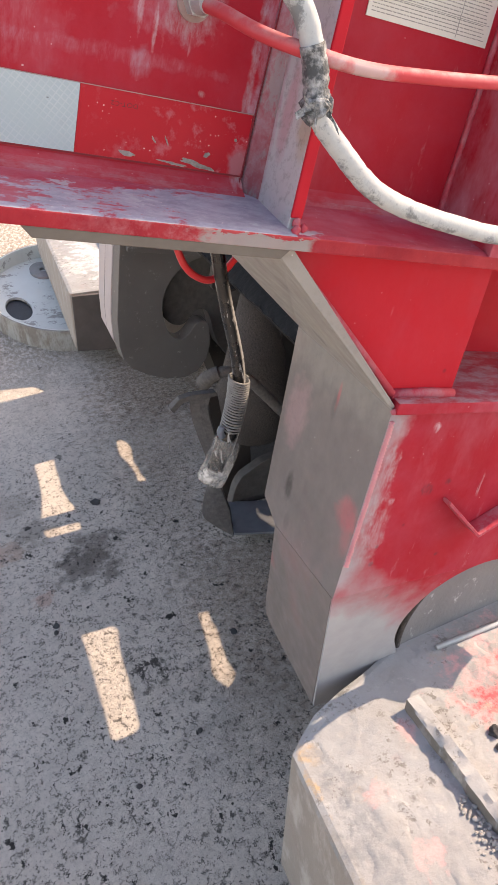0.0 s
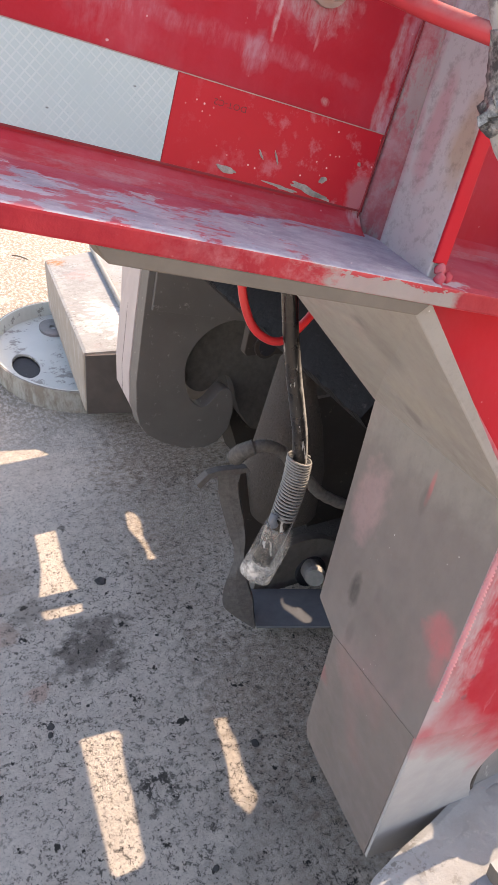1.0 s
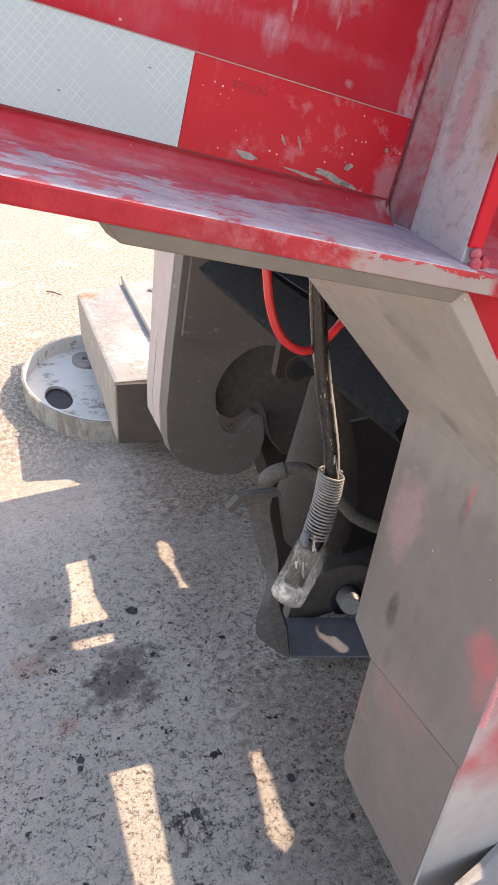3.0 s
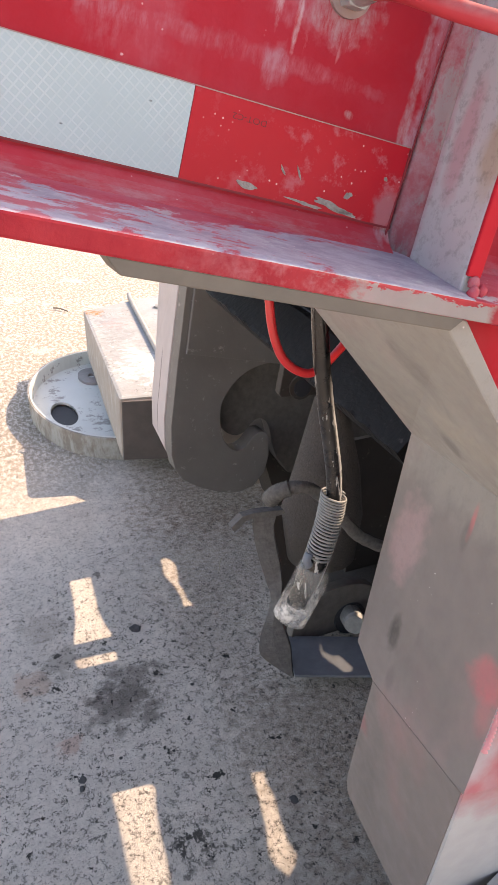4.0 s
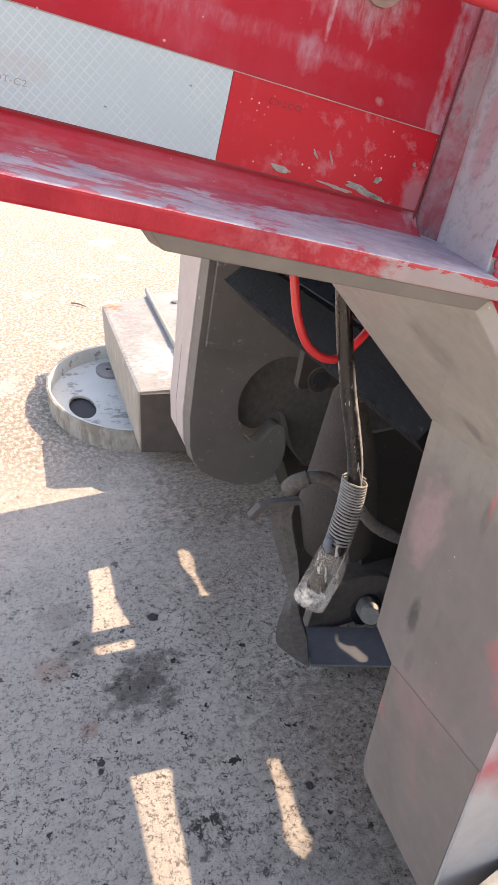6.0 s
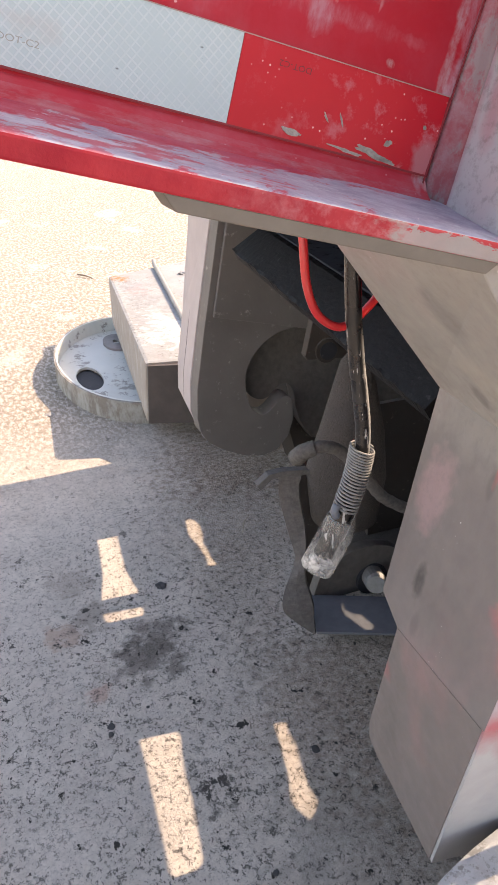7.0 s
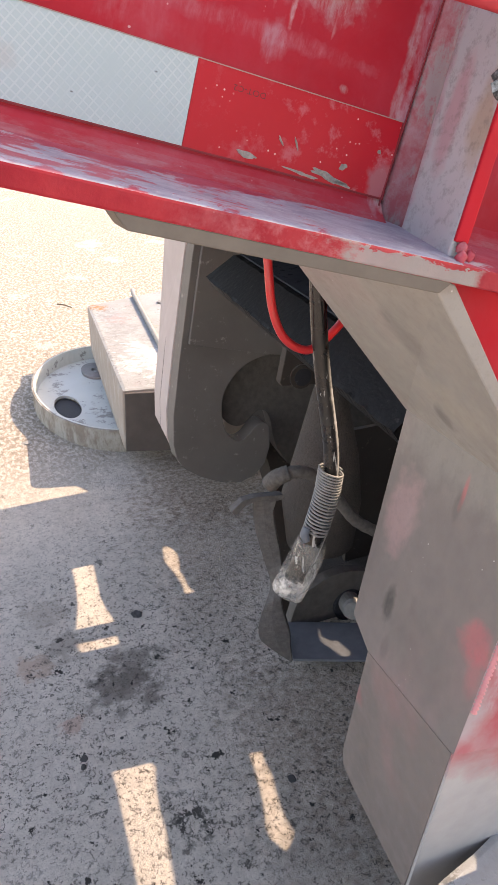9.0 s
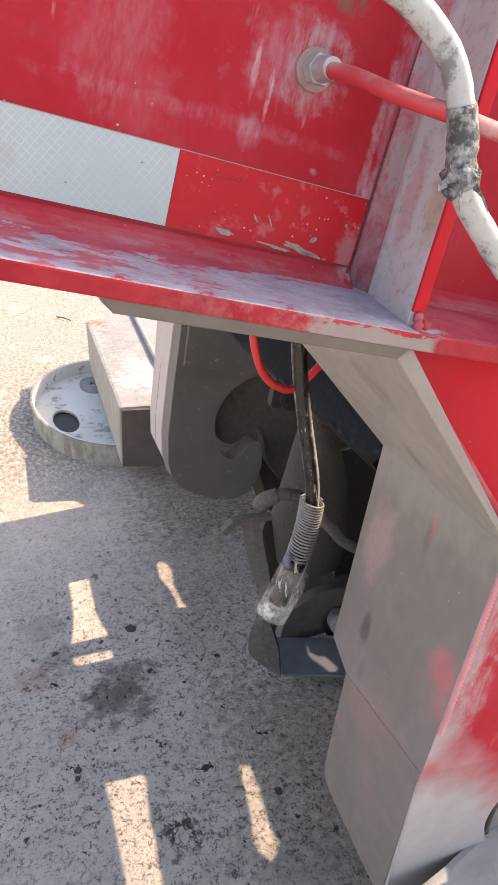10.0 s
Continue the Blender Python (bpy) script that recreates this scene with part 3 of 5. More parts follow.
SPATTER = tuple((x, z, r, r, (0.15, 0.03, 0.04), 1.0) for x, z, r in ((0.369, -0.380, 0.003), (0.384, -0.382, 0.003), (0.383, -0.407, 0.0035), (0.485, -0.405, 0.0035), (0.433, -0.468, 0.004), (0.404, -0.4855, 0.003), (0.428, -0.498, 0.003), (0.431, -0.3055, 0.009), (0.460, -0.297, 0.006)))
PALE_MARKS = ((0.4145, -0.224, 0.006, 0.006, PALE_SMEAR, 0.8), (0.383, -0.3185, 0.005, 0.005, PALE_SMEAR, 0.7), (0.362, -0.30, 0.012, 0.10, (0.40, 0.30, 0.31), 0.75), (0.372, -0.36, 0.018, 0.05, (0.40, 0.30, 0.31), 0.5))
RED_LEG = red_paint("red_paint_over_grey_steel", 0.5, 0.32, leg_fade, SPATTER + PALE_MARKS)
RED_FLANGE = flange_paint()
RED_DUSTY = red_paint("lilac_dusted_red_paint", 0.5, 0.95)
RED_SHELF = red_paint("dusty_red_shelf_paint", 0.7, 0.4)
RED_CLEAN = red_paint("red_paint", 0.2, 0.10, None, (), 1.3)
DARK_RED = plain("dark_red_line", (0.19, 0.008, 0.015), 0.7)
PRINT = plain("faded_print", (0.13, 0.004, 0.010), 0.6)
CHIP = plain("bare_grey_chip", (0.25, 0.22, 0.20), 0.7, 0, 260, 0.8, 0.8)
PINK = scuffed_red(bare=0.22)
SCUFFED = scuffed_red("scuffed_lilac_grey_fillet_paint", 0.8, 0.45)
BEAD = plain("pale_pink_weld_bead", (0.56, 0.22, 0.24), 0.55, 0, 40, 0.3)
# brown darkened to carry the shade of the far block's near end
END_SHADE = plain("shaded_brown_end", (0.085, 0.066, 0.058), 0.7, 0, 14, 0.5, 0.4)
BROWN = plain("brownish_grey_dirty_steel", (0.125, 0.104, 0.086), 0.75, 0, 30, 0.35, 0.4)
BOSS = dark_steel("dusty_grey_boss", (0.16, 0.155, 0.155), (0.27, 0.26, 0.255), 0.9, 1.0, 0.4)
SMUDGE, ROSE = (0.085, 0.075, 0.072), (0.44, 0.10, 0.11)
# marks include a lighter top band and broad darker areas lower down
GREY = grey_steel(tone=0.66, shades=((0.195, 0.163, 0.154), (0.262, 0.222, 0.212)), marks=((0.05, -0.200, 0.17, 0.050, (0.215, 0.195, 0.176), 0.75), (0.098, -0.396, 0.011, 0.022, (0.05, 0.044, 0.042), 1.0), (0.080, -0.440, 0.009, 0.016, SMUDGE, 0.5), (-0.042, -0.348, 0.024, 0.022, ROSE, 0.6), (-0.054, -0.372, 0.012, 0.024, ROSE, 0.35), (0.02, -0.405, 0.08, 0.045, (0.115, 0.10, 0.093), 0.5), (0.11, -0.62, 0.02, 0.06, (0.115, 0.10, 0.093), 0.5),
                         (0.040, -0.236, 0.0042, 0.018, ROSE, 0.7), (0.043, -0.250, 0.007, 0.018, SMUDGE, 0.5), (0.125, -0.30, 0.03, 0.05, (0.36, 0.22, 0.22), 0.55),
                         (0.14, -0.57, 0.012, 0.02, SMUDGE, 0.3), (0.13, -0.54, 0.012, 0.018, ROSE, 0.3)))
GREY_DULL = grey_steel("dusty_grey_steel", 0.2, ((0.03, -0.10, 0.02, 0.02, SMUDGE, 0.3), (0.06, -0.17, 0.015, 0.012, SMUDGE, 0.5), (0.02, -0.15, 0.06, 0.02, (0.36, 0.31, 0.24), 0.2)), 1.15, ((0.190, 0.172, 0.158), (0.255, 0.236, 0.218)))
STIFFENER = grey_steel("mottled_grey_stiffener_paint", 0.35, ((-0.006, 0.10, 0.012, 0.5, (0.42, 0.10, 0.13), 0.55), (-0.034, 0.06, 0.010, 0.04, (0.44, 0.20, 0.22), 0.6), (-0.066, 0.055, 0.014, 0.03, (0.36, 0.25, 0.14), 0.6), (-0.05, 0.17, 0.02, 0.05, (0.34, 0.27, 0.20), 0.3)), 1.0, ((0.35, 0.356, 0.368), (0.50, 0.50, 0.51)), 0.36)
PINK_GREY = plain("pinkish_grey_bounce_lit", (0.45, 0.375, 0.36), 0.6, 0, 20, 0.15, 0.2)
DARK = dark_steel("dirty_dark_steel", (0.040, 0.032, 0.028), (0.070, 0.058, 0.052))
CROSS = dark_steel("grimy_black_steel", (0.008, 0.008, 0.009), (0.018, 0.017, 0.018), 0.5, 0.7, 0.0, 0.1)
DARK_WARM = dark_steel("dirty_shaded_brown_steel", (0.118, 0.106, 0.098), (0.185, 0.168, 0.157), 0.5, 0.3, 0.06)
# blue-black colour for discs that carry the shade inside holes
HOLE_SHADE = dark_steel("hole_shade", (0.02, 0.021, 0.025), (0.042, 0.043, 0.05), 0.6, 0.35, 0.06)
RUSTY = pitted_steel()
SKYLIT_TOP = skylit_top()
ORANGE, BLOOD, BLUSH = (0.46, 0.29, 0.13), (0.58, 0.05, 0.06), (0.62, 0.32, 0.31)
BLOCK = dusty_block(stains=((0.295, 0.505, 0.014, 0.020, ORANGE, 0.6), (0.272, 0.22, 0.011, 0.28, (0.24, 0.22, 0.195), 0.8), (0.305, 0.38, 0.032, 0.11, (0.19, 0.197, 0.205), 0.85), (0.375, 0.24, 0.035, 0.11, (0.21, 0.215, 0.22), 0.7), (0.36, 0.50, 0.04, 0.03, (0.24, 0.245, 0.25), 0.6), (0.282, 0.455, 0.006, 0.04, ORANGE, 0.7), (0.62, 0.47, 0.10, 0.09, BLUSH, 0.8), (0.57, 0.46, 0.04, 0.03, BLOOD, 0.85),
                            (0.56, 0.40, 0.035, 0.03, BLOOD, 0.9), (0.66, 0.50, 0.05, 0.03, BLOOD, 0.8), (0.345, 0.415, 0.018, 0.014, BLUSH, 0.6), (0.355, 0.33, 0.02, 0.02, BLUSH, 0.6), (0.43, 0.475, 0.012, 0.016, BLUSH, 0.5)), redness=0.10, pale=0.95)
# low side tone: the bar's shadowed flank is painted dark
BAR = dusty_block("mortar_caked_bar", (), 0.1, 0.55)
FAR_BLOCK = dusty_block("mortar_splashed_far_steel", ((0.49, 2.75, 0.03, 0.2, (0.33, 0.31, 0.29), 0.6), (0.58, 2.95, 0.05, 0.10, (0.20, 0.20, 0.205), 0.85), (0.525, 2.62, 0.04, 0.13, (0.22, 0.218, 0.215), 0.75), (0.60, 2.9, 0.05, 0.06, BLUSH, 0.5), (0.55, 3.09, 0.04, 0.05, (0.32, 0.14, 0.05), 1.0), (0.57, 2.80, 0.06, 0.16, (0.20, 0.195, 0.19), 0.7), (0.60, 2.45, 0.08, 0.2, (0.62, 0.59, 0.56), 0.9), (0.50, 2.40, 0.03, 0.10, (0.50, 0.48, 0.45), 0.6), (0.62, 2.62, 0.03, 0.10, (0.22, 0.215, 0.21), 0.8)), 0.1, 1.2)
WHITE_TAPE, RED_TAPE = white_tape(), red_tape()
WHITE_HOSE = splashed_hose()
RED_HOSE = dusty_tube()
RED_LOOP = plain("glossy_red_nylon", (0.50, 0.022, 0.026), 0.28, 0, 30, 0.25, 0.1)
BLACK_CABLE = cable_rubber()
SPRING = plain("dull_dusty_spring_wire", (0.22, 0.215, 0.21), 0.6, 0.25, 80, 0.4)
WASHER = plain("dirty_pink_grey_washer", (0.30, 0.20, 0.185), 0.75, 0, 60, 0.35)
FITTING = plain("dusty_zinc_fitting", (0.37, 0.385, 0.38), 0.5, 0.35, 60, 0.35)
BRAID = plain("dusty_braided_hose", (0.098, 0.088, 0.082), 0.85, 0, 120, 0.7, 1.0)
PLASTIC = clear_plastic()
PAD_WHITE = chipped_white()
PAD_RIM = grimy_rim()
PAPER = plain("printed_film", (0.60, 0.58, 0.51), 0.5, 0, 12, 0.1, 0.05)
PALE_STEEL = plain("bare_pale_steel", (0.50, 0.49, 0.47), 0.4, 0.3, 70, 0.2)
INK = plain("black_ink", (0.24, 0.235, 0.22), 0.6)
STONE = plain("dark_stone_chip", (0.05, 0.046, 0.045), 0.8, 0, 60, 0.5, 0.5)
PALE_STONE = plain("grey_stone_chip", (0.32, 0.30, 0.28), 0.9, 0, 60, 0.4, 0.5)
WRAP = wrap_tape()
SHEET = plain("gritty_grey_brown_sheet", (0.108, 0.097, 0.093), 0.85, 0, 110, 0.6, 1.0)
SHEET_DARK = plain("gritty_dark_casting", (0.10, 0.088, 0.08), 0.85, 0, 60, 0.5, 0.8)
SLATE = plain("dusty_slate_painted_steel", (0.112, 0.117, 0.130), 0.5, 0, 40, 0.35, 0.3)
CLIP_BLUE = plain("dusty_blue_plastic", (0.11, 0.125, 0.15), 0.5)


# ---- shape helpers ----
def thing(name, label, category, matrix=None, group=""):
    ob = new(name)
    ob.empty_display_size = 0.1
    ob.matrix_world = matrix if matrix is not None else Matrix()
    return tagged(ob, label, category, group)


def part(name, bm, material, parent, label="", smooth=False):
    bmesh.ops.recalc_face_normals(bm, faces=bm.faces)
    mesh = bpy.data.meshes.new(name)
    bm.to_mesh(mesh)
    bm.free()
    mesh.materials.append(material)
    if smooth:
        for p in mesh.polygons:
            p.use_smooth = True
    ob = new(name, mesh)
    ob.parent = parent
    return tagged(ob, label)


def soften(bm, width, segments=2):
    """Rounds the sharp edges of a closed mesh."""
    sharp = [e for e in bm.edges if len(e.link_faces) == 2 and e.calc_face_angle(0) > 0.5]
    bmesh.ops.bevel(bm, geom=sharp, offset=width, segments=segments, profile=0.6, affect="EDGES", clamp_overlap=True)
    return bm


def hexa(front, back, bevel=0.002):
    """A solid between two rings of as many points."""
    bm = bmesh.new()
    a = [bm.verts.new(p) for p in front]
    b = [bm.verts.new(p) for p in back]
    n = len(a)
    bm.faces.new(a)
    bm.faces.new(b[::-1])
    for i in range(n):
        bm.faces.new((a[i], a[(i + 1) % n], b[(i + 1) % n], b[i]))
    bmesh.ops.recalc_face_normals(bm, faces=bm.faces)
    return soften(bm, bevel) if bevel else bm


def slab(outline, y0, y1, bevel=0.002):
    """A plate with that outline in x and z, between two depths."""
    return hexa([(x, y0, z) for x, z in outline], [(x, y1, z) for x, z in outline], bevel)


def box(x0, x1, y0, y1, z0, z1, bevel=0.002):
    return hexa([(x0, y0, z0), (x1, y0, z0), (x1, y0, z1), (x0, y0, z1)],
                [(x0, y1, z0), (x1, y1, z0), (x1, y1, z1), (x0, y1, z1)], bevel)


def spline(points, steps=10):
    """Points along a smooth curve through the given ones."""
    p = [Vector(q) for q in points]
    p = [2 * p[0] - p[1]] + p + [2 * p[-1] - p[-2]]
    out = []
    for i in range(1, len(p) - 2):
        for k in range(steps):
            t = k / steps
            out.append(0.5 * (2 * p[i] + (p[i + 1] - p[i - 1]) * t + (2 * p[i - 1] - 5 * p[i] + 4 * p[i + 1] - p[i + 2]) * t * t
                              + (3 * p[i] - p[i - 1] - 3 * p[i + 1] + p[i + 2]) * t ** 3))
    return out + [p[-2]]


def tube(path, radius, sides=14, capped=True):
    """A round bar along a path; radius is a number or a function of the way along (0 to 1)."""
    bm = bmesh.new()
    rings, up = [], None
    n = len(path)
    for i, p in enumerate(path):
        d = (path[min(i + 1, n - 1)] - path[max(i - 1, 0)]).normalized()
        if up is None:
            up = d.orthogonal().normalized()
        up = (up - d * up.dot(d)).normalized()
        side = d.cross(up)
        r = radius(i / (n - 1)) if callable(radius) else radius
        rings.append([bm.verts.new(p + r * (math.cos(a) * up + math.sin(a) * side))
                      for a in (2 * math.pi * k / sides for k in range(sides))])
    for a, b in zip(rings, rings[1:]):
        for k in range(sides):
            bm.faces.new((a[k], a[(k + 1) % sides], b[(k + 1) % sides], b[k]))
    if capped:
        bm.faces.new(rings[0][::-1])
        bm.faces.new(rings[-1])
    return bm


def weld(a, b, radius, step=0.004, valley=0.74):
    """A rippled weld bead from a to b."""
    a, b = Vector(a), Vector(b)
    n = max(8, int((b - a).length / step) * 2)
    path = [a.lerp(b, i / n) + Vector((random.uniform(-1, 1), random.uniform(-1, 1), random.uniform(-1, 1))) * radius * 0.08 for i in range(n + 1)]
    return tube(path, lambda t: radius * (1.0 if int(t * n + 0.5) % 2 else valley), 10)


def lump(centre, radius, stretch=(1, 1, 1), rough=0.35):
    """An uneven knob."""
    bm = bmesh.new()
    bmesh.ops.create_icosphere(bm, subdivisions=3 if radius > 0.005 else 2, radius=1)
    c = Vector(centre)
    for v in bm.verts:
        k = 1 + rough * noise.noise(v.co * 1.7 + c * 91) + 0.12 * noise.noise(v.co * 5 + c * 31)
        v.co = c + Vector((v.co.x * stretch[0], v.co.y * stretch[1], v.co.z * stretch[2])) * radius * k
    return bm


def smooth_outline(points, steps=4):
    return [(v.x, v.z) for v in spline([(x, 0, z) for x, z in points], steps)]


def drum(centre, radius, y0, y1, sides=48, bevel=0.003):
    cx, cz = centre
    return slab([(cx + radius * math.cos(2 * math.pi * k / sides), cz + radius * math.sin(2 * math.pi * k / sides)) for k in range(sides)], y0, y1, bevel)


def arc(cx, cz, r, a0, a1, n=14):
    return [(cx + r * math.cos(radians(a0 + (a1 - a0) * k / n)), cz + r * math.sin(radians(a0 + (a1 - a0) * k / n))) for k in range(n + 1)]


def ring_plate(outer, inner, z0, z1):
    """A flat plate with a hole: two rings of as many (x, y) points."""
    bm = bmesh.new()
    loops = [[bm.verts.new((x, y, z)) for x, y in ring] for ring, z in ((outer, z0), (outer, z1), (inner, z1), (inner, z0))]
    n = len(outer)
    for a, b in zip(loops, loops[1:] + loops[:1]):
        for k in range(n):
            bm.faces.new((a[k], a[(k + 1) % n], b[(k + 1) % n], b[k]))
    return bm


# ---- ground ----
def build_ground():
    bm = bmesh.new()
    bmesh.ops.create_grid(bm, x_segments=24, y_segments=24, size=300)
    ob = part("ground", bm, CONCRETE, None)
    tagged(ob, "worn grey concrete yard with pits, stains and fine cracks", "ground", kind="structure")


build_ground()


# ---- the gooseneck: side beam, leg, far leg, unseen shade plates ----
gooseneck = thing("gooseneck_frame", "faded red steel gooseneck frame with grey legs and dust", "trailer frame", MACHINE)


def run_x(profile, x0, x1, bevel=0.002):
    """A bar along x with that outline in y and z."""
    return hexa([(x0, y, z) for y, z in profile], [(x1, y, z) for y, z in profile], bevel)


def build_side_beam():
    part("web_plate", box(-1.3, 0.80, 0.0, 0.012, -0.03, 0.52), RED, gooseneck)
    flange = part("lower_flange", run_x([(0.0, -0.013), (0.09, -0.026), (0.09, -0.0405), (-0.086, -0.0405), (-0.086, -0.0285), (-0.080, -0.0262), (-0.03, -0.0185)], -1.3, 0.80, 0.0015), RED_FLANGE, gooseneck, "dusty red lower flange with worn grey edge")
    for x0, x1 in ((-1.3, 0.150), (0.172, 0.382)):
        part("weld_fillet", run_x([(0.0, -0.003), (-0.0035, -0.0075), (-0.0075, -0.0115), (-0.0138, -0.0156), (-0.0138, -0.0175), (0.0, -0.0175)], x0, x1, 0), RED, flange, "smooth painted fillet")
    part("doubler_plate", slab([(-0.057, -0.040), (0.163, -0.040), (0.155, -0.0485), (-0.048, -0.0485)], -0.0852, -0.058, 0.001), BROWN, gooseneck, "brownish grey doubler under the flange")
    stiff = part("stiffener", slab([(0.1622, -0.029), (0.1718, -0.029), (0.1800, 0.52), (0.1705, 0.52)], -0.0735, 0.0, 0.0015), STIFFENER, gooseneck, "grey stiffener plate with a red front edge")
    part("front_edge", slab([(0.1618, -0.016), (0.1722, -0.016), (0.1804, 0.52), (0.1701, 0.52)], -0.0768, -0.0738, 0.0012), RED_CLEAN, stiff, "red painted edge")
    for x, y, z, r, mat, label in ((0.1675, -0.0775, -0.0195, 0.0043, PINK, "lumpy red weld at the corner"), (0.1665, -0.0805, -0.0250, 0.0042, PINK, ""), (0.1740, -0.0790, -0.0225, 0.0034, PINK, "")):
        part("weld_bead", lump((x, y, z), r, (1.0, 0.7, 1.15), 0.5), mat, stiff, label, True)
    # broad painted fillet between the web and the stiffener
    foot = [(0.1490, -0.0002), (0.1525, -0.0030), (0.1570, -0.0068), (0.1606, -0.0112), (0.1624, -0.0150), (0.1624, -0.0002)]
    part("weld_fillet", hexa([(x, y, -0.018) for x, y in foot], [(x + 0.016 * (1 if k < 3 else 0.6), y, 0.5) for k, (x, y) in enumerate(foot)], 0), SCUFFED, stiff, "scuffed pinkish grey weld fillet", True)
    part("weld_line", weld((0.1478, -0.0014, -0.010), (0.1735, -0.0014, 0.5), 0.0008, 0.0030), DARK_RED, stiff, "thin dark groove beside the weld", True)
    stiff = part("stiffener", slab([(0.382, -0.029), (0.394, -0.029), (0.424, 1.0), (0.412, 1.0)], -0.0868, 0.0, 0.0015), RED_DUSTY, gooseneck, "red stiffener plate under lilac dust")
    part("weld_bead", weld((0.381, -0.002, -0.012), (0.397, -0.002, 0.5), 0.0035, 0.004, 0.85), PINK, stiff, smooth=True)


def build_tape():
    part("reflective_tape", box(-0.15, -0.0004, -0.0012, -0.0002, 0.0, 0.05, 0), WHITE_TAPE, gooseneck, "scuffed white retroreflective tape")
    red = part("reflective_tape", box(0.0, 0.15, -0.0012, -0.0002, 0.0, 0.05, 0), RED_TAPE, gooseneck, "chipped bright red retroreflective tape")
    part("reflective_tape", box(-0.30, -0.1504, -0.0012, -0.0002, 0.0, 0.05, 0), RED_TAPE, gooseneck, "chipped bright red retroreflective tape")
    part("edge_dust", box(-0.15, 0.15, -0.0016, -0.0003, 0.0499, 0.0505, 0), WASHER, red, "pale dust along the upper edge")
    part("edge_gap", box(0.1490, 0.1497, -0.0016, -0.0003, -0.001, 0.05, 0), DARK_RED, red, "dark gap beside the end")
    part("edge_gap", box(-0.15, 0.15, -0.0016, -0.0003, -0.0014, 0.0, 0), DARK_RED, red, "dark line under the lower edge")
    for x, z, w, h, turn in ((0.043, 0.0045, 0.0075, 0.0018, -6), (0.085, 0.002, 0.012, 0.0011, -5), (0.103, 0.0042, 0.013, 0.0024, -10), (0.115, 0.0022, 0.008, 0.0014, -6),
                             (0.064, 0.018, 0.004, 0.0007, -50), (0.075, 0.019, 0.004, 0.0006, -60), (0.113, 0.013, 0.0032, 0.0020, 30), (0.137, 0.028, 0.0013, 0.0013, 0)):
        bm = bmesh.new()
        vs = []
        for k in range(18):
            a = 2 * math.pi * k / 18
            r = 1 + 0.6 * noise.noise((math.cos(a) * 2.5 + x * 400, math.sin(a) * 1.5, z * 300))
            px, pz = w * r * math.cos(a), h * r * math.sin(a)
            c, q = math.cos(radians(turn)), math.sin(radians(turn))
            vs.append((x + px * c - pz * q, z + px * q + pz * c))
        bm.free()
        part("paint_chip", slab(vs, -0.0017, -0.0004, 0), CHIP, red, "grey chip through the red sheet")


def build_print(cx, cz, way, material, label):
    """The approval mark on a sheet; way -1 turns it upside down."""
    text = bpy.data.curves.new("print", "FONT")
    text.body = "DOT-C2"
    text.size = 0.0058
    text.align_x, text.align_y = "CENTER", "CENTER"
    holder = new("print", text)
    mesh = bpy.data.meshes.new_from_object(holder)
    bpy.data.objects.remove(holder)
    bm = bmesh.new()
    bm.from_mesh(mesh)
    for v in bm.verts:
        v.co = Vector((cx + way * v.co.x * 1.05, -0.0014, cz + way * v.co.y * 0.85))
    part("print", bm, material, gooseneck, label)


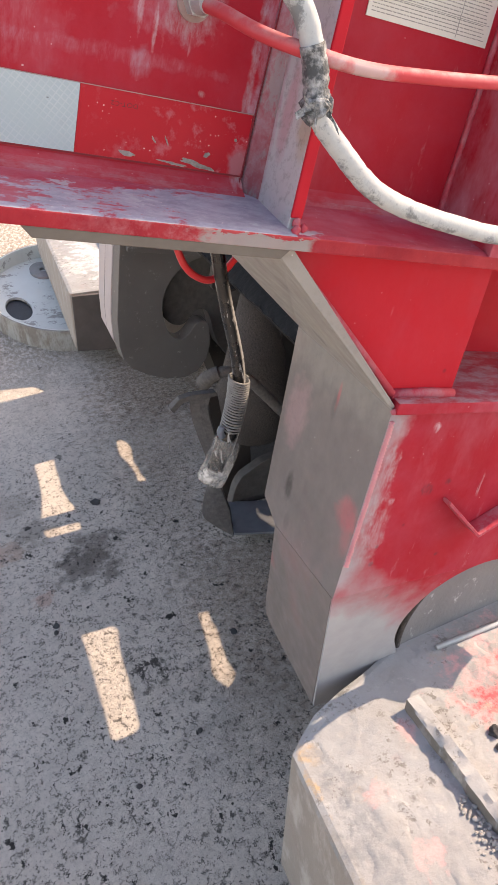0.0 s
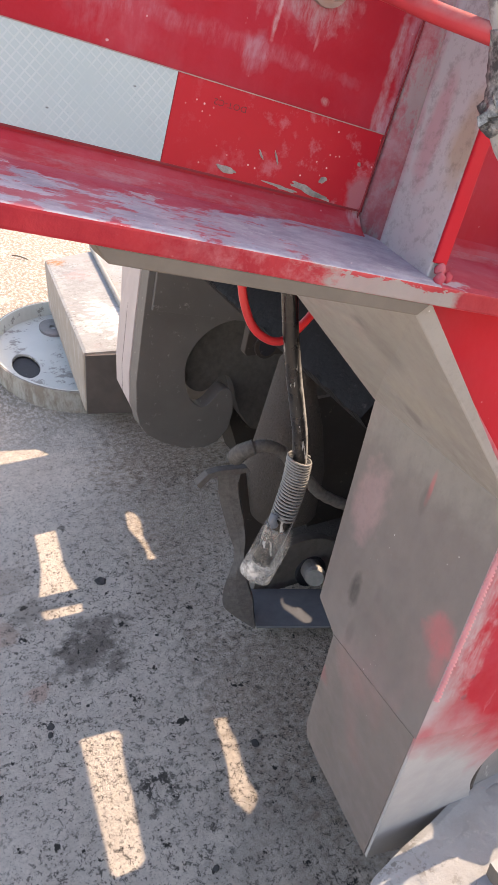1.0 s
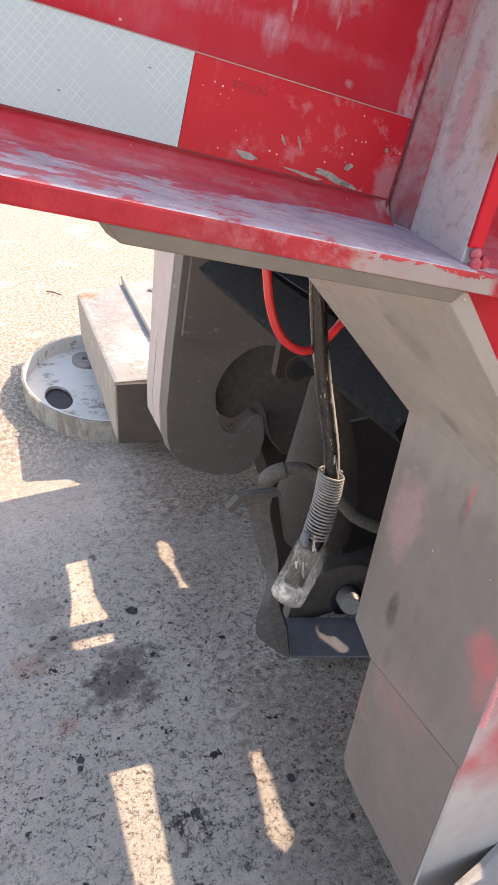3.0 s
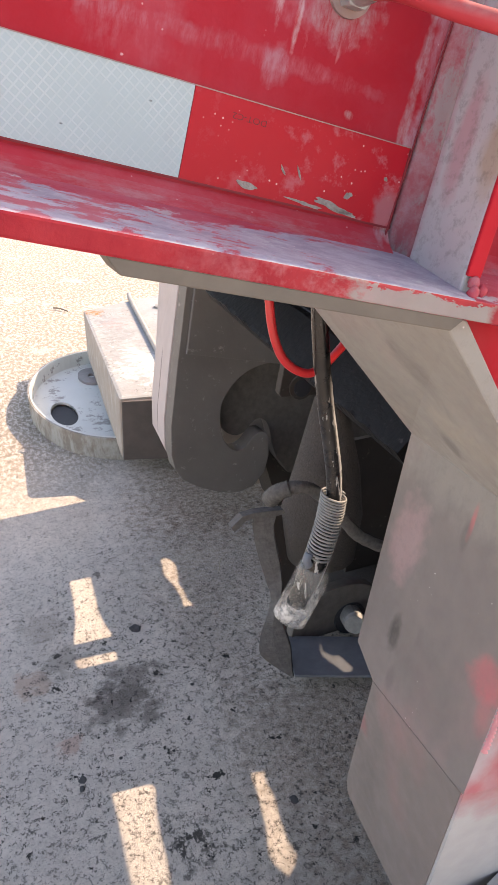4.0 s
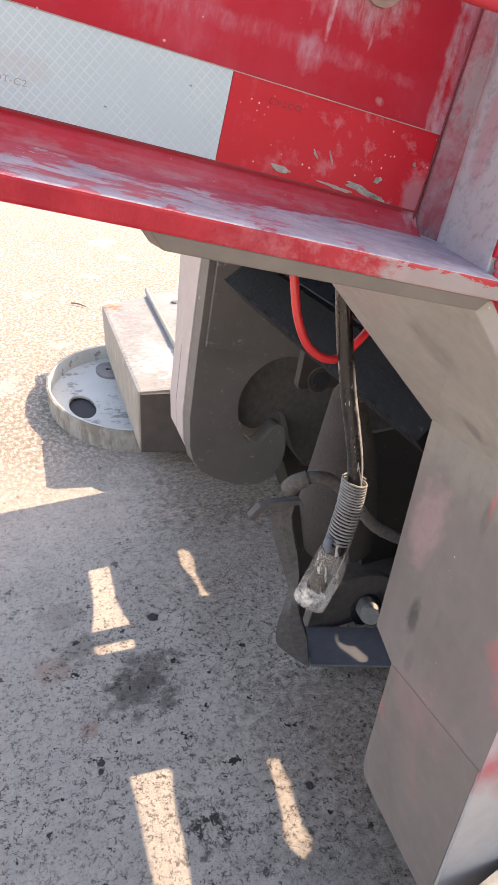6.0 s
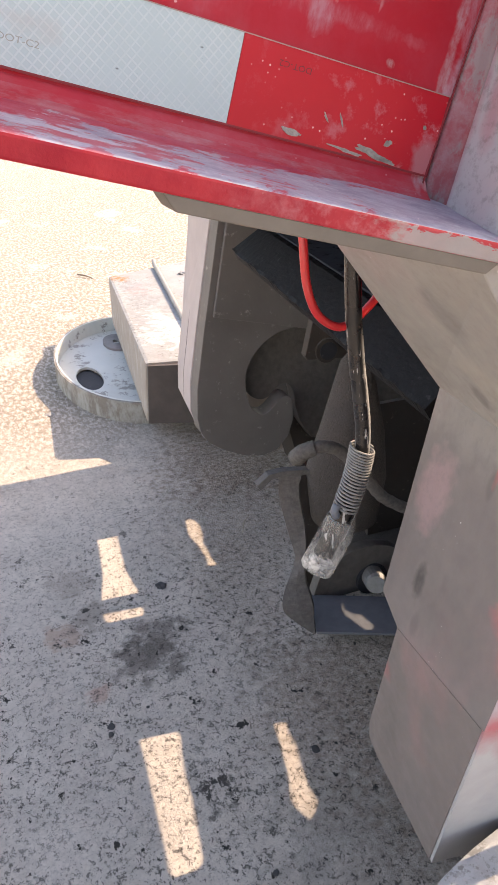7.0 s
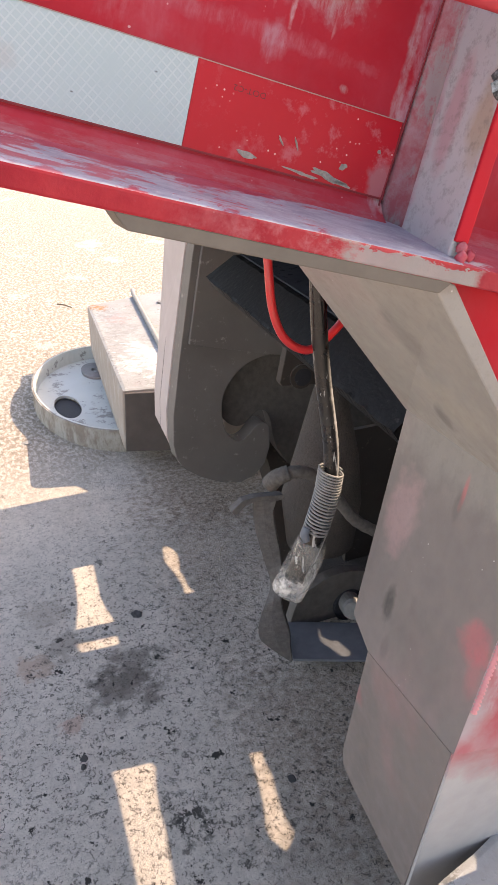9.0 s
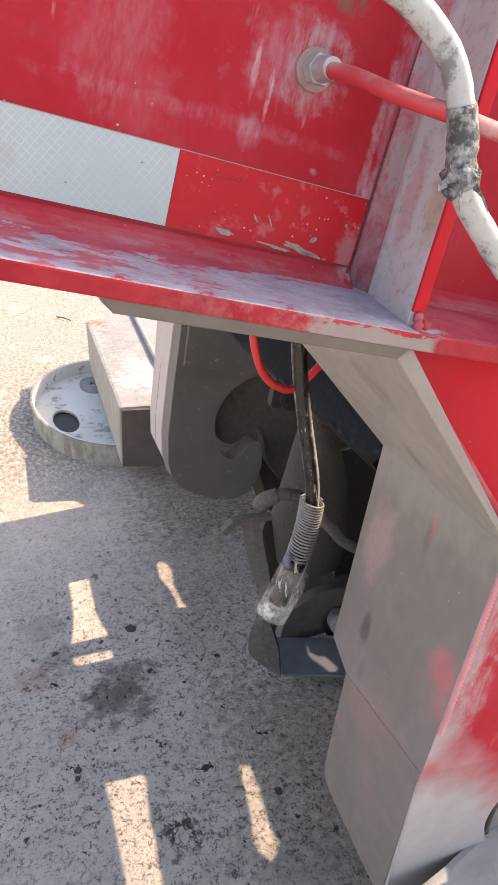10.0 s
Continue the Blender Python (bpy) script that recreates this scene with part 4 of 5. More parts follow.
def build_leg():
    # bent plate: sloping part, upright part, lower part bent back under a seam
    part("sloping_plate", hexa([(0.1590, -0.078, -0.0415), (0.1605, -0.076, -0.0495), (0.3402, -0.067, -0.2008), (0.344, -0.067, -0.197), (0.171, -0.078, -0.0415)],
                               [(0.140, 0.155, -0.0415), (0.155, 0.155, -0.0505), (0.366, 0.178, -0.200), (0.376, 0.178, -0.192), (0.171, 0.155, -0.0415)], 0.0012),
         GREY_DULL, gooseneck, "sloping grey steel plate under the flange")
    part("leg_plate", hexa([(0.3425, -0.0657, -0.200), (0.3420, -0.0657, -0.4525), (0.359, 0.107, -0.4635), (0.364, 0.156, -0.447), (0.367, 0.178, -0.196)],
                           [(0.3565, -0.0657, -0.200), (0.356, -0.0657, -0.4525), (0.373, 0.107, -0.4635), (0.378, 0.156, -0.447), (0.381, 0.178, -0.196)], 0.0012),
         GREY, gooseneck, "tall brownish grey leg plate with pink overspray")
    part("leg_plate", hexa([(0.3424, -0.0625, -0.4520), (0.4328, 0.0073, -0.722), (0.4362, 0.1455, -0.7004), (0.4352, 0.1700, -0.6905), (0.4277, 0.1712, -0.667), (0.3592, 0.107, -0.4630)],
                           [(0.3561, -0.0625, -0.4520), (0.4465, 0.0073, -0.722), (0.4502, 0.1455, -0.7004), (0.4492, 0.1700, -0.6905), (0.4417, 0.1712, -0.667), (0.3732, 0.107, -0.4630)], 0.001),
         GREY, gooseneck, "grey lower leg plate bent back under a seam")
    # red cheek with the round coupling notch, its lower part bent back
    def crease(x):
        return -0.452 + 0.075 * (x - 0.344)
    upper = [(0.3427, -0.204), (0.3423, -0.4525)] + arc(0.602, -0.535, 0.104, 105, 30, 12) + [(0.70, -0.47), (0.70, -0.205)]
    lower = [(0.3423, -0.4522), (0.4328, -0.722), (0.60, -0.722)] + arc(0.602, -0.535, 0.104, 218, 105.3, 22)
    inner = lambda p, k: p[0] + (0.005 if k < 2 else 0.0)
    cheek = part("cheek_plate", hexa([(x, -0.066, z) for x, z in upper], [(inner(p, k), -0.048, p[1]) for k, p in enumerate(upper)], 0.0005), RED_LEG, gooseneck, "red cheek plate fading to grey near its lower edge")
    bend = lambda p, y: (p[0], y + 0.245 * max(0.0, crease(p[0]) - p[1]), p[1])
    part("cheek_foot", hexa([bend(p, -0.066) for p in lower], [bend((inner(p, k), p[1]), -0.048) for k, p in enumerate(lower)], 0.0005), RED_LEG, cheek, "grey-faded foot of the cheek plate")
    part("weld_bead", weld((0.3462, -0.0668, -0.214), (0.3457, -0.0668, -0.405), 0.0037, 0.0040, 0.42), BEAD, cheek, smooth=True)
    seam = [Vector((0.3416, -0.0655, -0.4525)), Vector((0.350, 0.02, -0.458)), Vector((0.3586, 0.107, -0.4632))]
    part("seam", tube(seam, 0.0002, 8), DARK_WARM, cheek, "dark seam across the leg", True)
    strap = part("bent_strap", hexa([(0.462, -0.066, -0.318), (0.520, -0.066, -0.364), (0.60, -0.066, -0.318), (0.60, -0.066, -0.323), (0.520, -0.066, -0.369), (0.462, -0.066, -0.323)],
                            [(0.462, -0.080, -0.318), (0.520, -0.090, -0.364), (0.60, -0.090, -0.318), (0.60, -0.090, -0.323), (0.520, -0.090, -0.369), (0.462, -0.080, -0.323)], 0.001), PINK, cheek, "thin bent red strap")
    part("back_cheek", slab([(0.385, -0.20), (0.385, -0.455), (0.49, -0.735), (0.62, -0.735), (0.62, -0.20)], 0.09, 0.10), DARK, gooseneck)
    # shelf and gusset over the leg
    part("shelf_plate", hexa([(0.342, -0.074, -0.204), (0.64, -0.074, -0.204), (0.64, 0.15, -0.204), (0.386, 0.15, -0.204)],
                             [(0.342, -0.074, -0.190), (0.64, -0.074, -0.190), (0.64, 0.15, -0.190), (0.386, 0.15, -0.190)], 0.002), RED_SHELF, gooseneck, "dusty red shelf plate on top of the leg")
    gusset = part("gusset_plate", slab([(0.168, -0.0405), (0.430, -0.0405), (0.430, -0.190), (0.347, -0.190)], -0.052, -0.040, 0.001), RED_CLEAN, gooseneck, "clean red trapezoid gusset")
    part("weld_bead", tube([Vector((0.344, -0.054, -0.1885)), Vector((0.39, -0.0545, -0.187)), Vector((0.430, -0.054, -0.188))], 0.0058, 14), PINK, gusset, smooth=True)
    part("weld_bead", tube([Vector((0.174, -0.055, -0.046)), Vector((0.257, -0.055, -0.1145)), Vector((0.345, -0.055, -0.188))], 0.0045, 14), PINK, gusset, smooth=True)
    part("weld_bead", lump((0.3425, -0.0695, -0.2015), 0.0050, (1, 0.6, 0.8)), PINK, gusset, smooth=True)
    part("back_plate", box(0.39, 0.80, 0.075, 0.085, -0.19, -0.041, 0), RED_CLEAN, gooseneck)


def build_far_leg():
    y0, y1 = 1.15, 1.37
    slot = [(0.752, -0.584), (0.741, -0.558), (0.722, -0.553), (0.706, -0.566), (0.692, -0.592), (0.673, -0.607), (0.648, -0.600), (0.624, -0.575),
            (0.606, -0.530), (0.602, -0.492), (0.612, -0.455), (0.634, -0.420), (0.665, -0.394), (0.705, -0.377), (0.75, -0.372)]
    outline = [(0.440, 0.1), (0.452, -0.182), (0.473, -0.424), (0.487, -0.560), (0.503, -0.632), (0.520, -0.668), (0.545, -0.692), (0.590, -0.710), (0.650, -0.722),
               (0.704, -0.718), (0.738, -0.698), (0.758, -0.66), (0.760, -0.615)] + smooth_outline(slot) + [(1.25, -0.372), (1.25, 0.1)]
    # inner side of the leg: its shade is put into the dark colour
    part("hook_leg", slab(outline, y0, y0 + 0.05, 0.002), DARK_WARM, gooseneck, "dirty steel hook plate, shade of its inner side in the colour")
    face = [(0.438, 0.1), (0.450, -0.182), (0.471, -0.424), (0.485, -0.560), (0.501, -0.632), (0.55, -0.70), (0.66, -0.722), (0.66, -0.69), (0.56, -0.66), (0.52, -0.60), (0.51, -0.42), (0.49, -0.18), (0.478, 0.1)]
    back = [(x + 0.020 * min(1.0, max(0.0, (-0.10 - z) / 0.35)), z) for x, z in face]
    # front side of the leg: light bounced off the ground is painted in
    strip = part("leg_plate", hexa([(x, y0 + 0.052, z) for x, z in face], [(x, y1, z) for x, z in back], 0.003), PINK_GREY, gooseneck, "pinkish grey front plate of the leg, paler with bounce light painted in")
    seam = [(0.4780, -0.40), (0.4797, -0.424), (0.4943, -0.560), (0.5103, -0.632), (0.522, -0.646)]
    part("seam", slab(seam + [(x + 0.004, z) for x, z in seam[::-1]], 1.284, 1.2852, 0), DARK_WARM, strip, "thin dark seam")
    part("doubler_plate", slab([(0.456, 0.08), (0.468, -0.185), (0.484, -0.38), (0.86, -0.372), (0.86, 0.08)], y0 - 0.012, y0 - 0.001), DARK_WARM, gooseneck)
    lug = part("lug_plate", slab([(0.583, -0.282), (0.588, -0.371), (0.595, -0.378), (0.72, -0.357), (0.72, -0.282)], 0.869, 0.890, 0.002), DARK, gooseneck, "dark lug plate with a hole")
    part("lug_collar", drum((0.632, -0.352), 0.026, 0.864, 0.870, 32, 0.001), DARK, lug)
    # no opening here: a dark disc draws the shade of the lug's hole
    part("lug_hole_shade", drum((0.634, -0.352), 0.019, 0.8625, 0.8645, 32, 0), HOLE_SHADE, lug)


def build_cross_members():
    # heavy flame-cut beam from leg to leg: leaning front face, top tinted with painted skylight
    ends = {"low": ((0.400, 1.14, -0.178), (0.416, 0.25, -0.252)), "top": ((0.450, 1.14, -0.130), (0.456, 0.25, -0.190)), "back": ((0.62, 1.14, -0.085), (0.62, 0.25, -0.145))}
    n = 170
    def along(key, t):
        return Vector(ends[key][0]).lerp(Vector(ends[key][1]), t)
    bm, rings = bmesh.new(), []
    shift = Vector((0.018, 0, -0.016))
    for i in range(n + 1):
        t = 0.24 + 0.76 * i / n
        j = noise.noise((t * 24, 0.3, 2.0)) * 0.003 + noise.noise((t * 95, 1.3, 2.0)) * 0.002 + noise.noise((t * 210, 2.3, 2.0)) * 0.001
        k = noise.noise((t * 60, 5.3, 2.0)) * 0.0012
        a, b, c = along("low", t), along("top", t), along("back", t)
        lip = a.lerp(b, 0.07)
        rings.append([bm.verts.new(q) for q in (a + Vector((0, 0, j)), lip, b + Vector((k, 0, k)), c, c + Vector((0, 0, -0.02)), b + shift, lip + shift, a + shift)])
    for a, b in zip(rings, rings[1:]):
        for k in range(8):
            bm.faces.new((a[k], a[(k + 1) % 8], b[(k + 1) % 8], b[k]))
    bm.faces.new(rings[0])
    bm.faces.new(rings[-1][::-1])
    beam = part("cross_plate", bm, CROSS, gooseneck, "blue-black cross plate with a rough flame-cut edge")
    lift = Vector((0.012, 0, 0.0030))
    ring = [along("top", 0.24) + lift, along("top", 1.0) + lift, along("back", 1.0) + lift, along("back", 0.24) + lift]
    part("top_skin", hexa(ring, [v + Vector((0, 0, 0.003)) for v in ring], 0), SKYLIT_TOP, beam, "top with black chips, bluish skylight put into its colour")
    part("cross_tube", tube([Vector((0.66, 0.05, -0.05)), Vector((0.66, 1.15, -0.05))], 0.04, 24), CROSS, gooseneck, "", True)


# slots of the unseen plate that shape the sun patches: outlines on the ground, in metres
GAPS = (
    ((0.176, 1.792), (0.228, 1.786), (0.231, 1.760), (0.225, 1.710), (0.220, 1.638), (0.215, 1.605), (0.219, 1.554), (0.226, 1.507), (0.138, 1.512), (0.160, 1.601), (0.170, 1.691)),
    ((0.132, 1.465), (0.219, 1.457), (0.217, 1.430), (0.135, 1.435), (0.131, 1.451)),
    ((0.399, 1.739), (0.412, 1.746), (0.425, 1.731), (0.430, 1.700), (0.422, 1.654), (0.413, 1.632), (0.416, 1.602), (0.413, 1.569), (0.419, 1.536), (0.393, 1.539), (0.399, 1.580), (0.395, 1.631), (0.387, 1.677)),
    ((0.123, 1.113), (0.193, 1.106), (0.198, 1.092), (0.188, 1.057), (0.180, 1.003), (0.179, 0.972), (0.169, 0.904), (0.163, 0.860), (0.151, 0.850), (0.111, 0.850), (0.106, 0.860), (0.111, 0.914), (0.122, 1.067)),
    ((0.354, 1.059), (0.381, 1.053), (0.376, 1.028), (0.377, 1.000), (0.368, 0.961), (0.362, 0.914), (0.365, 0.889), (0.356, 0.875), (0.335, 0.858), (0.322, 0.891), (0.321, 0.907), (0.337, 0.954), (0.352, 1.037)),
)
SHADE_Z = 0.012


def to_shade_plate(x, y, z=0.0):
    """Where the sunray that ends at that place passes the unseen shade plate, in the machine's frame."""
    p, d = TO_MACHINE @ Vector((x, y, z)), TO_MACHINE.to_3x3() @ SUN
    return p + d * ((SHADE_Z - p.z) / d.z)


def build_block_shade():
    """An unseen lobed plate and bar, added farther along the frame to shade the near block."""
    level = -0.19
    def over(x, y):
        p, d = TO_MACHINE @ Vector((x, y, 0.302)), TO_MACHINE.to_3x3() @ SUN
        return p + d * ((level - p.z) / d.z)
    # outline of the wanted shadow on the block, carried back along the sun
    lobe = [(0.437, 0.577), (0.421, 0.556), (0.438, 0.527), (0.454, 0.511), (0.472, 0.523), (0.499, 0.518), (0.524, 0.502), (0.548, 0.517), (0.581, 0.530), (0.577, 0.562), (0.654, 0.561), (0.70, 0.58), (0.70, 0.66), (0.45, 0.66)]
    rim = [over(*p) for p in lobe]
    part("lobe_blocker", hexa(rim, [v + Vector((0, 0, 0.008)) for v in rim], 0), DARK, gooseneck, "unseen lobed plate added to shade the near block")
    part("strut", tube([over(*p) for p in ((0.445, 0.535), (0.409, 0.540), (0.364, 0.540), (0.325, 0.532), (0.28, 0.520))], 0.0062, 10), DARK, gooseneck)


def build_shade_plate():
    from mathutils.geometry import tessellate_polygon
    # unseen plate added overhead; it shades the ground and lets sun patches through
    rim = [Vector((0.22, 0.013, SHADE_Z)), Vector((1.70, 0.013, SHADE_Z)), Vector((1.70, 1.50, SHADE_Z)), Vector((0.22, 1.50, SHADE_Z))]
    loops = [rim] + [[to_shade_plate(*p) for p in g] for g in GAPS]
    loops += [[to_shade_plate(x, y, z) for x, y, z in hole] for hole in HIGH_GAPS]
    flat = [v for loop in loops for v in loop]
    bm = bmesh.new()
    verts = [bm.verts.new(v) for v in flat]
    for tri in tessellate_polygon(loops):
        bm.faces.new([verts[k] for k in tri])
    made = bmesh.ops.extrude_face_region(bm, geom=bm.faces[:])
    for v in made["geom"]:
        if isinstance(v, bmesh.types.BMVert):
            v.co.z += 0.006
    part("shade_plate", bm, DARK, gooseneck, "unseen slotted plate added to shape sun patches and shade")
    # unseen side and end plates added to keep light out of the recess
    part("side_blocker", box(0.95, 1.70, 0.03, 0.05, -0.95, 0.0, 0), DARK, gooseneck)
    part("side_blocker", box(1.26, 1.70, 1.40, 1.42, -0.95, 0.0, 0), DARK, gooseneck)
    part("bulkhead", box(1.66, 1.70, 0.02, 1.45, -0.9, 0.0, 0), DARK, gooseneck)


# slots added to the unseen plate so the sun reaches the cable, the hose loop and the bracket
HIGH_GAPS = (
    ((0.14, 0.80, 0.66), (0.40, 0.80, 0.66), (0.40, 0.855, 0.66), (0.14, 0.855, 0.66)),
    ((0.589, 1.254, 0.05), (0.596, 1.257, 0.05), (0.588, 1.232, 0.05), (0.600, 1.212, 0.05), (0.612, 1.208, 0.05), (0.620, 1.167, 0.05), (0.610, 1.157, 0.05), (0.594, 1.163, 0.05), (0.577, 1.217, 0.05), (0.580, 1.236, 0.05)),
    tuple(MACHINE @ Vector(p) for p in ((0.446, 0.31, -0.182), (0.458, 0.31, -0.182), (0.458, 0.46, -0.174), (0.446, 0.46, -0.174))),
    ((0.665, 1.258, 0.10), (0.685, 1.258, 0.10), (0.685, 1.238, 0.10), (0.665, 1.238, 0.10)),
)

build_side_beam()
build_tape()
build_print(0.036, 0.0405, -1, PRINT, "small dark print upside down on the red tape")
build_print(-0.1235, 0.0138, 1, INK, "small black print on the white tape")
build_leg()
build_far_leg()
build_cross_members()
build_block_shade()
build_shade_plate()


# ---- coupled trailer: the hooks that lie in the notches ----
coupler = thing("coupling_hook", "dark steel coupling hook resting in the notch", "coupling", MACHINE, "coupling hooks")
male = [(0.618, -0.520), (0.628, -0.552), (0.650, -0.578), (0.681, -0.588), (0.705, -0.577), (0.718, -0.553), (0.735, -0.538), (0.757, -0.542), (0.775, -0.565), (0.790, -0.60),
        (0.815, -0.64), (0.86, -0.68), (1.3, -0.70), (1.3, -0.385), (0.74, -0.385), (0.69, -0.395), (0.65, -0.422), (0.625, -0.460), (0.616, -0.49)]
part("hook_plate", slab(smooth_outline(male[:10]) + male[10:13] + smooth_outline(male[13:]), 1.205, 1.25, 0.002), SHEET_DARK, coupler)
# dark plate added to hide the lit ground behind the hook
part("hook_backing", slab([(0.78, -0.50), (0.79, -0.64), (0.92, -0.86), (1.4, -0.80), (1.4, -0.40), (0.9, -0.40)], 1.25, 1.36, 0), DARK, coupler)
near_hook = thing("coupling_hook", "dusty grey round coupling boss resting in the notch", "coupling", MACHINE, "coupling hooks")
part("boss", drum((0.660, -0.590), 0.124, -0.012, 0.12, 72, 0.004), BOSS, near_hook, "grey-brown round boss")
part("rim", tube([Vector((0.660 + 0.1225 * math.cos(2 * math.pi * k / 96), -0.0118, -0.590 + 0.1225 * math.sin(2 * math.pi * k / 96))) for k in range(97)], 0.0042, 8), RUSTY, near_hook, "dark brown rim", True)
part("neck", slab([(0.60, -0.64), (1.2, -0.66), (1.2, -0.47), (0.60, -0.48)], 0.0, 0.11, 0.004), BOSS, near_hook)


# ---- ground blocks and foot pads ----
def rough_bar(a, b, width, height):
    """A bar with lumpy mortar on its edges, lying from a to b."""
    a, b = Vector(a), Vector(b)
    n = 260
    across = (b - a).cross(Vector((0, 0, 1))).normalized()
    bm = bmesh.new()
    rows = []
    for i in range(n + 1):
        t = i / n
        c = a.lerp(b, t)
        row = []
        for k, (u, h) in enumerate(((-0.54, -0.1), (-0.5, 0.82), (-0.42, 0.97), (0.0, 1.0), (0.42, 0.95), (0.5, 0.78), (0.60, -0.1))):
            j = noise.noise((i * 0.17, k * 0.8, 4.0)) * 0.15 + noise.noise((i * 0.05, k * 0.4, 9.0)) * 0.22
            row.append(bm.verts.new(c + across * width * (u + j * 0.7) + Vector((0, 0, height * (h + (j if h > 0 else 0))))))
        rows.append(row)
    for p, q in zip(rows, rows[1:]):
        for k in range(7):
            bm.faces.new((p[k], p[(k + 1) % 7], q[(k + 1) % 7], q[k]))
    bm.faces.new(rows[0])
    bm.faces.new(rows[-1][::-1])
    return bm


def crust(outline, x0, x1, y0, y1, z, step=0.0042):
    """An uneven skin over a flat top, sunk at its border."""
    def inside(x, y):
        hit = False
        for (ax, ay), (bx, by) in zip(outline, outline[1:] + outline[:1]):
            if (ay > y) != (by > y) and x < (bx - ax) * (y - ay) / (by - ay) + ax:
                hit = not hit
        return hit
    def border(x, y):
        return min(abs((bx - ax) * (ay - y) - (ax - x) * (by - ay)) / math.hypot(bx - ax, by - ay) for (ax, ay), (bx, by) in zip(outline, outline[1:] + outline[:1]))
    bm, grid = bmesh.new(), {}
    for i in range(int((x1 - x0) / step) + 1):
        for j in range(int((y1 - y0) / step) + 1):
            x, y = x0 + i * step, y0 + j * step
            rim = border(x, y)
            if not inside(x, y) or rim < 0.013:
                continue
            broad, fine = noise.fractal((x * 14, y * 14, 3.0), 1.0, 2.0, 4), noise.fractal((x * 95, y * 95, 8.0), 0.9, 2.0, 3)
            chips = max(0.0, noise.noise((x * 60, y * 60, 21.0)) - 0.18)
            h = 0.0012 + 0.0022 * broad + 0.0009 * fine - 0.0065 * chips
            k = min(1.0, (rim - 0.013) / 0.014)
            h = h * k - 0.0012 * (1 - k) ** 3 * (1 if rim < 0.021 else 0) - 0.0003
            grid[i, j] = bm.verts.new((x, y, z + h))
    for (i, j) in list(grid):
        corner = [grid.get(k) for k in ((i, j), (i + 1, j), (i + 1, j + 1), (i, j + 1))]
        if all(corner):
            bm.faces.new(corner)
    return bm


def build_blocks():
    # block beside the near leg, towards the viewer
    b = thing("support_block", "mortar-splashed steel support block with red and rust stains", "block")
    ring0 = [(0.278, 0.515), (0.307, 0.537), (0.334, 0.555), (0.383, 0.571), (0.428, 0.582), (0.508, 0.607), (0.56, 0.612), (1.1, 0.612), (1.1, -0.35), (0.262, -0.35), (0.262, 0.34)]
    low = [(0.262, 0.520), (0.300, 0.545), (0.328, 0.562), (0.383, 0.578), (0.428, 0.588), (0.508, 0.610), (0.56, 0.615), (1.1, 0.615), (1.1, -0.36), (0.247, -0.36), (0.247, 0.34)]
    bm = hexa([(x, y, 0.302) for x, y in ring0], [(x, y, 0.03) for x, y in low], 0.010)
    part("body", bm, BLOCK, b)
    part("bar", rough_bar((0.457, 0.503, 0.302), (0.443, -0.2, 0.302), 0.021, 0.020), BAR, b, "raised steel bar caked with mortar", True).data.set_sharp_from_angle(angle=radians(28))
    part("mortar_crust", crust(ring0, 0.27, 0.76, -0.05, 0.61, 0.302), BLOCK, b, "uneven skin of dried mortar", True)
    grit = random.Random(5)
    heap = bmesh.new()
    for k in range(260):
        y = grit.uniform(0.20, 0.37)
        x = 0.441 + 0.02 * (y - 0.3) - abs(grit.gauss(0, 0.012 + 0.05 * max(0.0, 0.30 - y)))
        r = grit.uniform(0.0009, 0.0026) * (1.7 if k % 9 == 0 else 1.0)
        made = bmesh.ops.create_icosphere(heap, subdivisions=1, radius=1)["verts"]
        c = Vector((x, y, 0.3035 + r * 0.5))
        for v in made:
            v.co = c + Vector((v.co.x * 1.25, v.co.y, v.co.z * 0.8)) * r * (1 + 0.45 * noise.noise(v.co * 1.7 + c * 97))
    ob = part("mortar_crumbs", heap, PALE_STONE, None)
    tagged(ob, "heap of small grey mortar crumbs lying beside the raised bar", "gravel", kind="stuff")
    for x, y, r in ((0.53, 0.42, 0.008), (0.545, 0.405, 0.006), (0.52, 0.40, 0.005), (0.55, 0.43, 0.004)):
        ob = part("gravel_crumb", lump((x, y, 0.3025 + r * 0.4), r, (1.2, 1, 0.75), 0.6), STONE, None)
        tagged(ob, "dark stone crumb lying on the support block", "gravel", "mortar crumbs")
    # pale rod added to stand for a bright strip of sunlight on the block
    rod = thing("steel_rod", "thin pale rod added for a strip of sunlight on the support block", "rod")
    part("rod", tube([Vector((0.545, 0.566, 0.3065)), Vector((0.66, 0.561, 0.3065)), Vector((0.78, 0.556, 0.3065))], 0.0042, 10), PALE_STEEL, rod, "", True)
    # block beyond the far leg
    b = thing("support_block", "sunlit mortar-splashed steel block on a foot pad", "block")
    bm = hexa([(0.432, 2.2, 0.25), (0.54, 2.178, 0.25), (0.62, 2.045, 0.25), (0.98, 2.0, 0.25), (1.10, 3.30, 0.25), (0.523, 3.135, 0.25)],
              [(0.425, 2.214, 0.052), (0.54, 2.19, 0.052), (0.62, 2.055, 0.052), (0.98, 2.01, 0.052), (1.10, 3.32, 0.052), (0.523, 3.145, 0.052)], 0.012)
    part("body", bm, FAR_BLOCK, b)
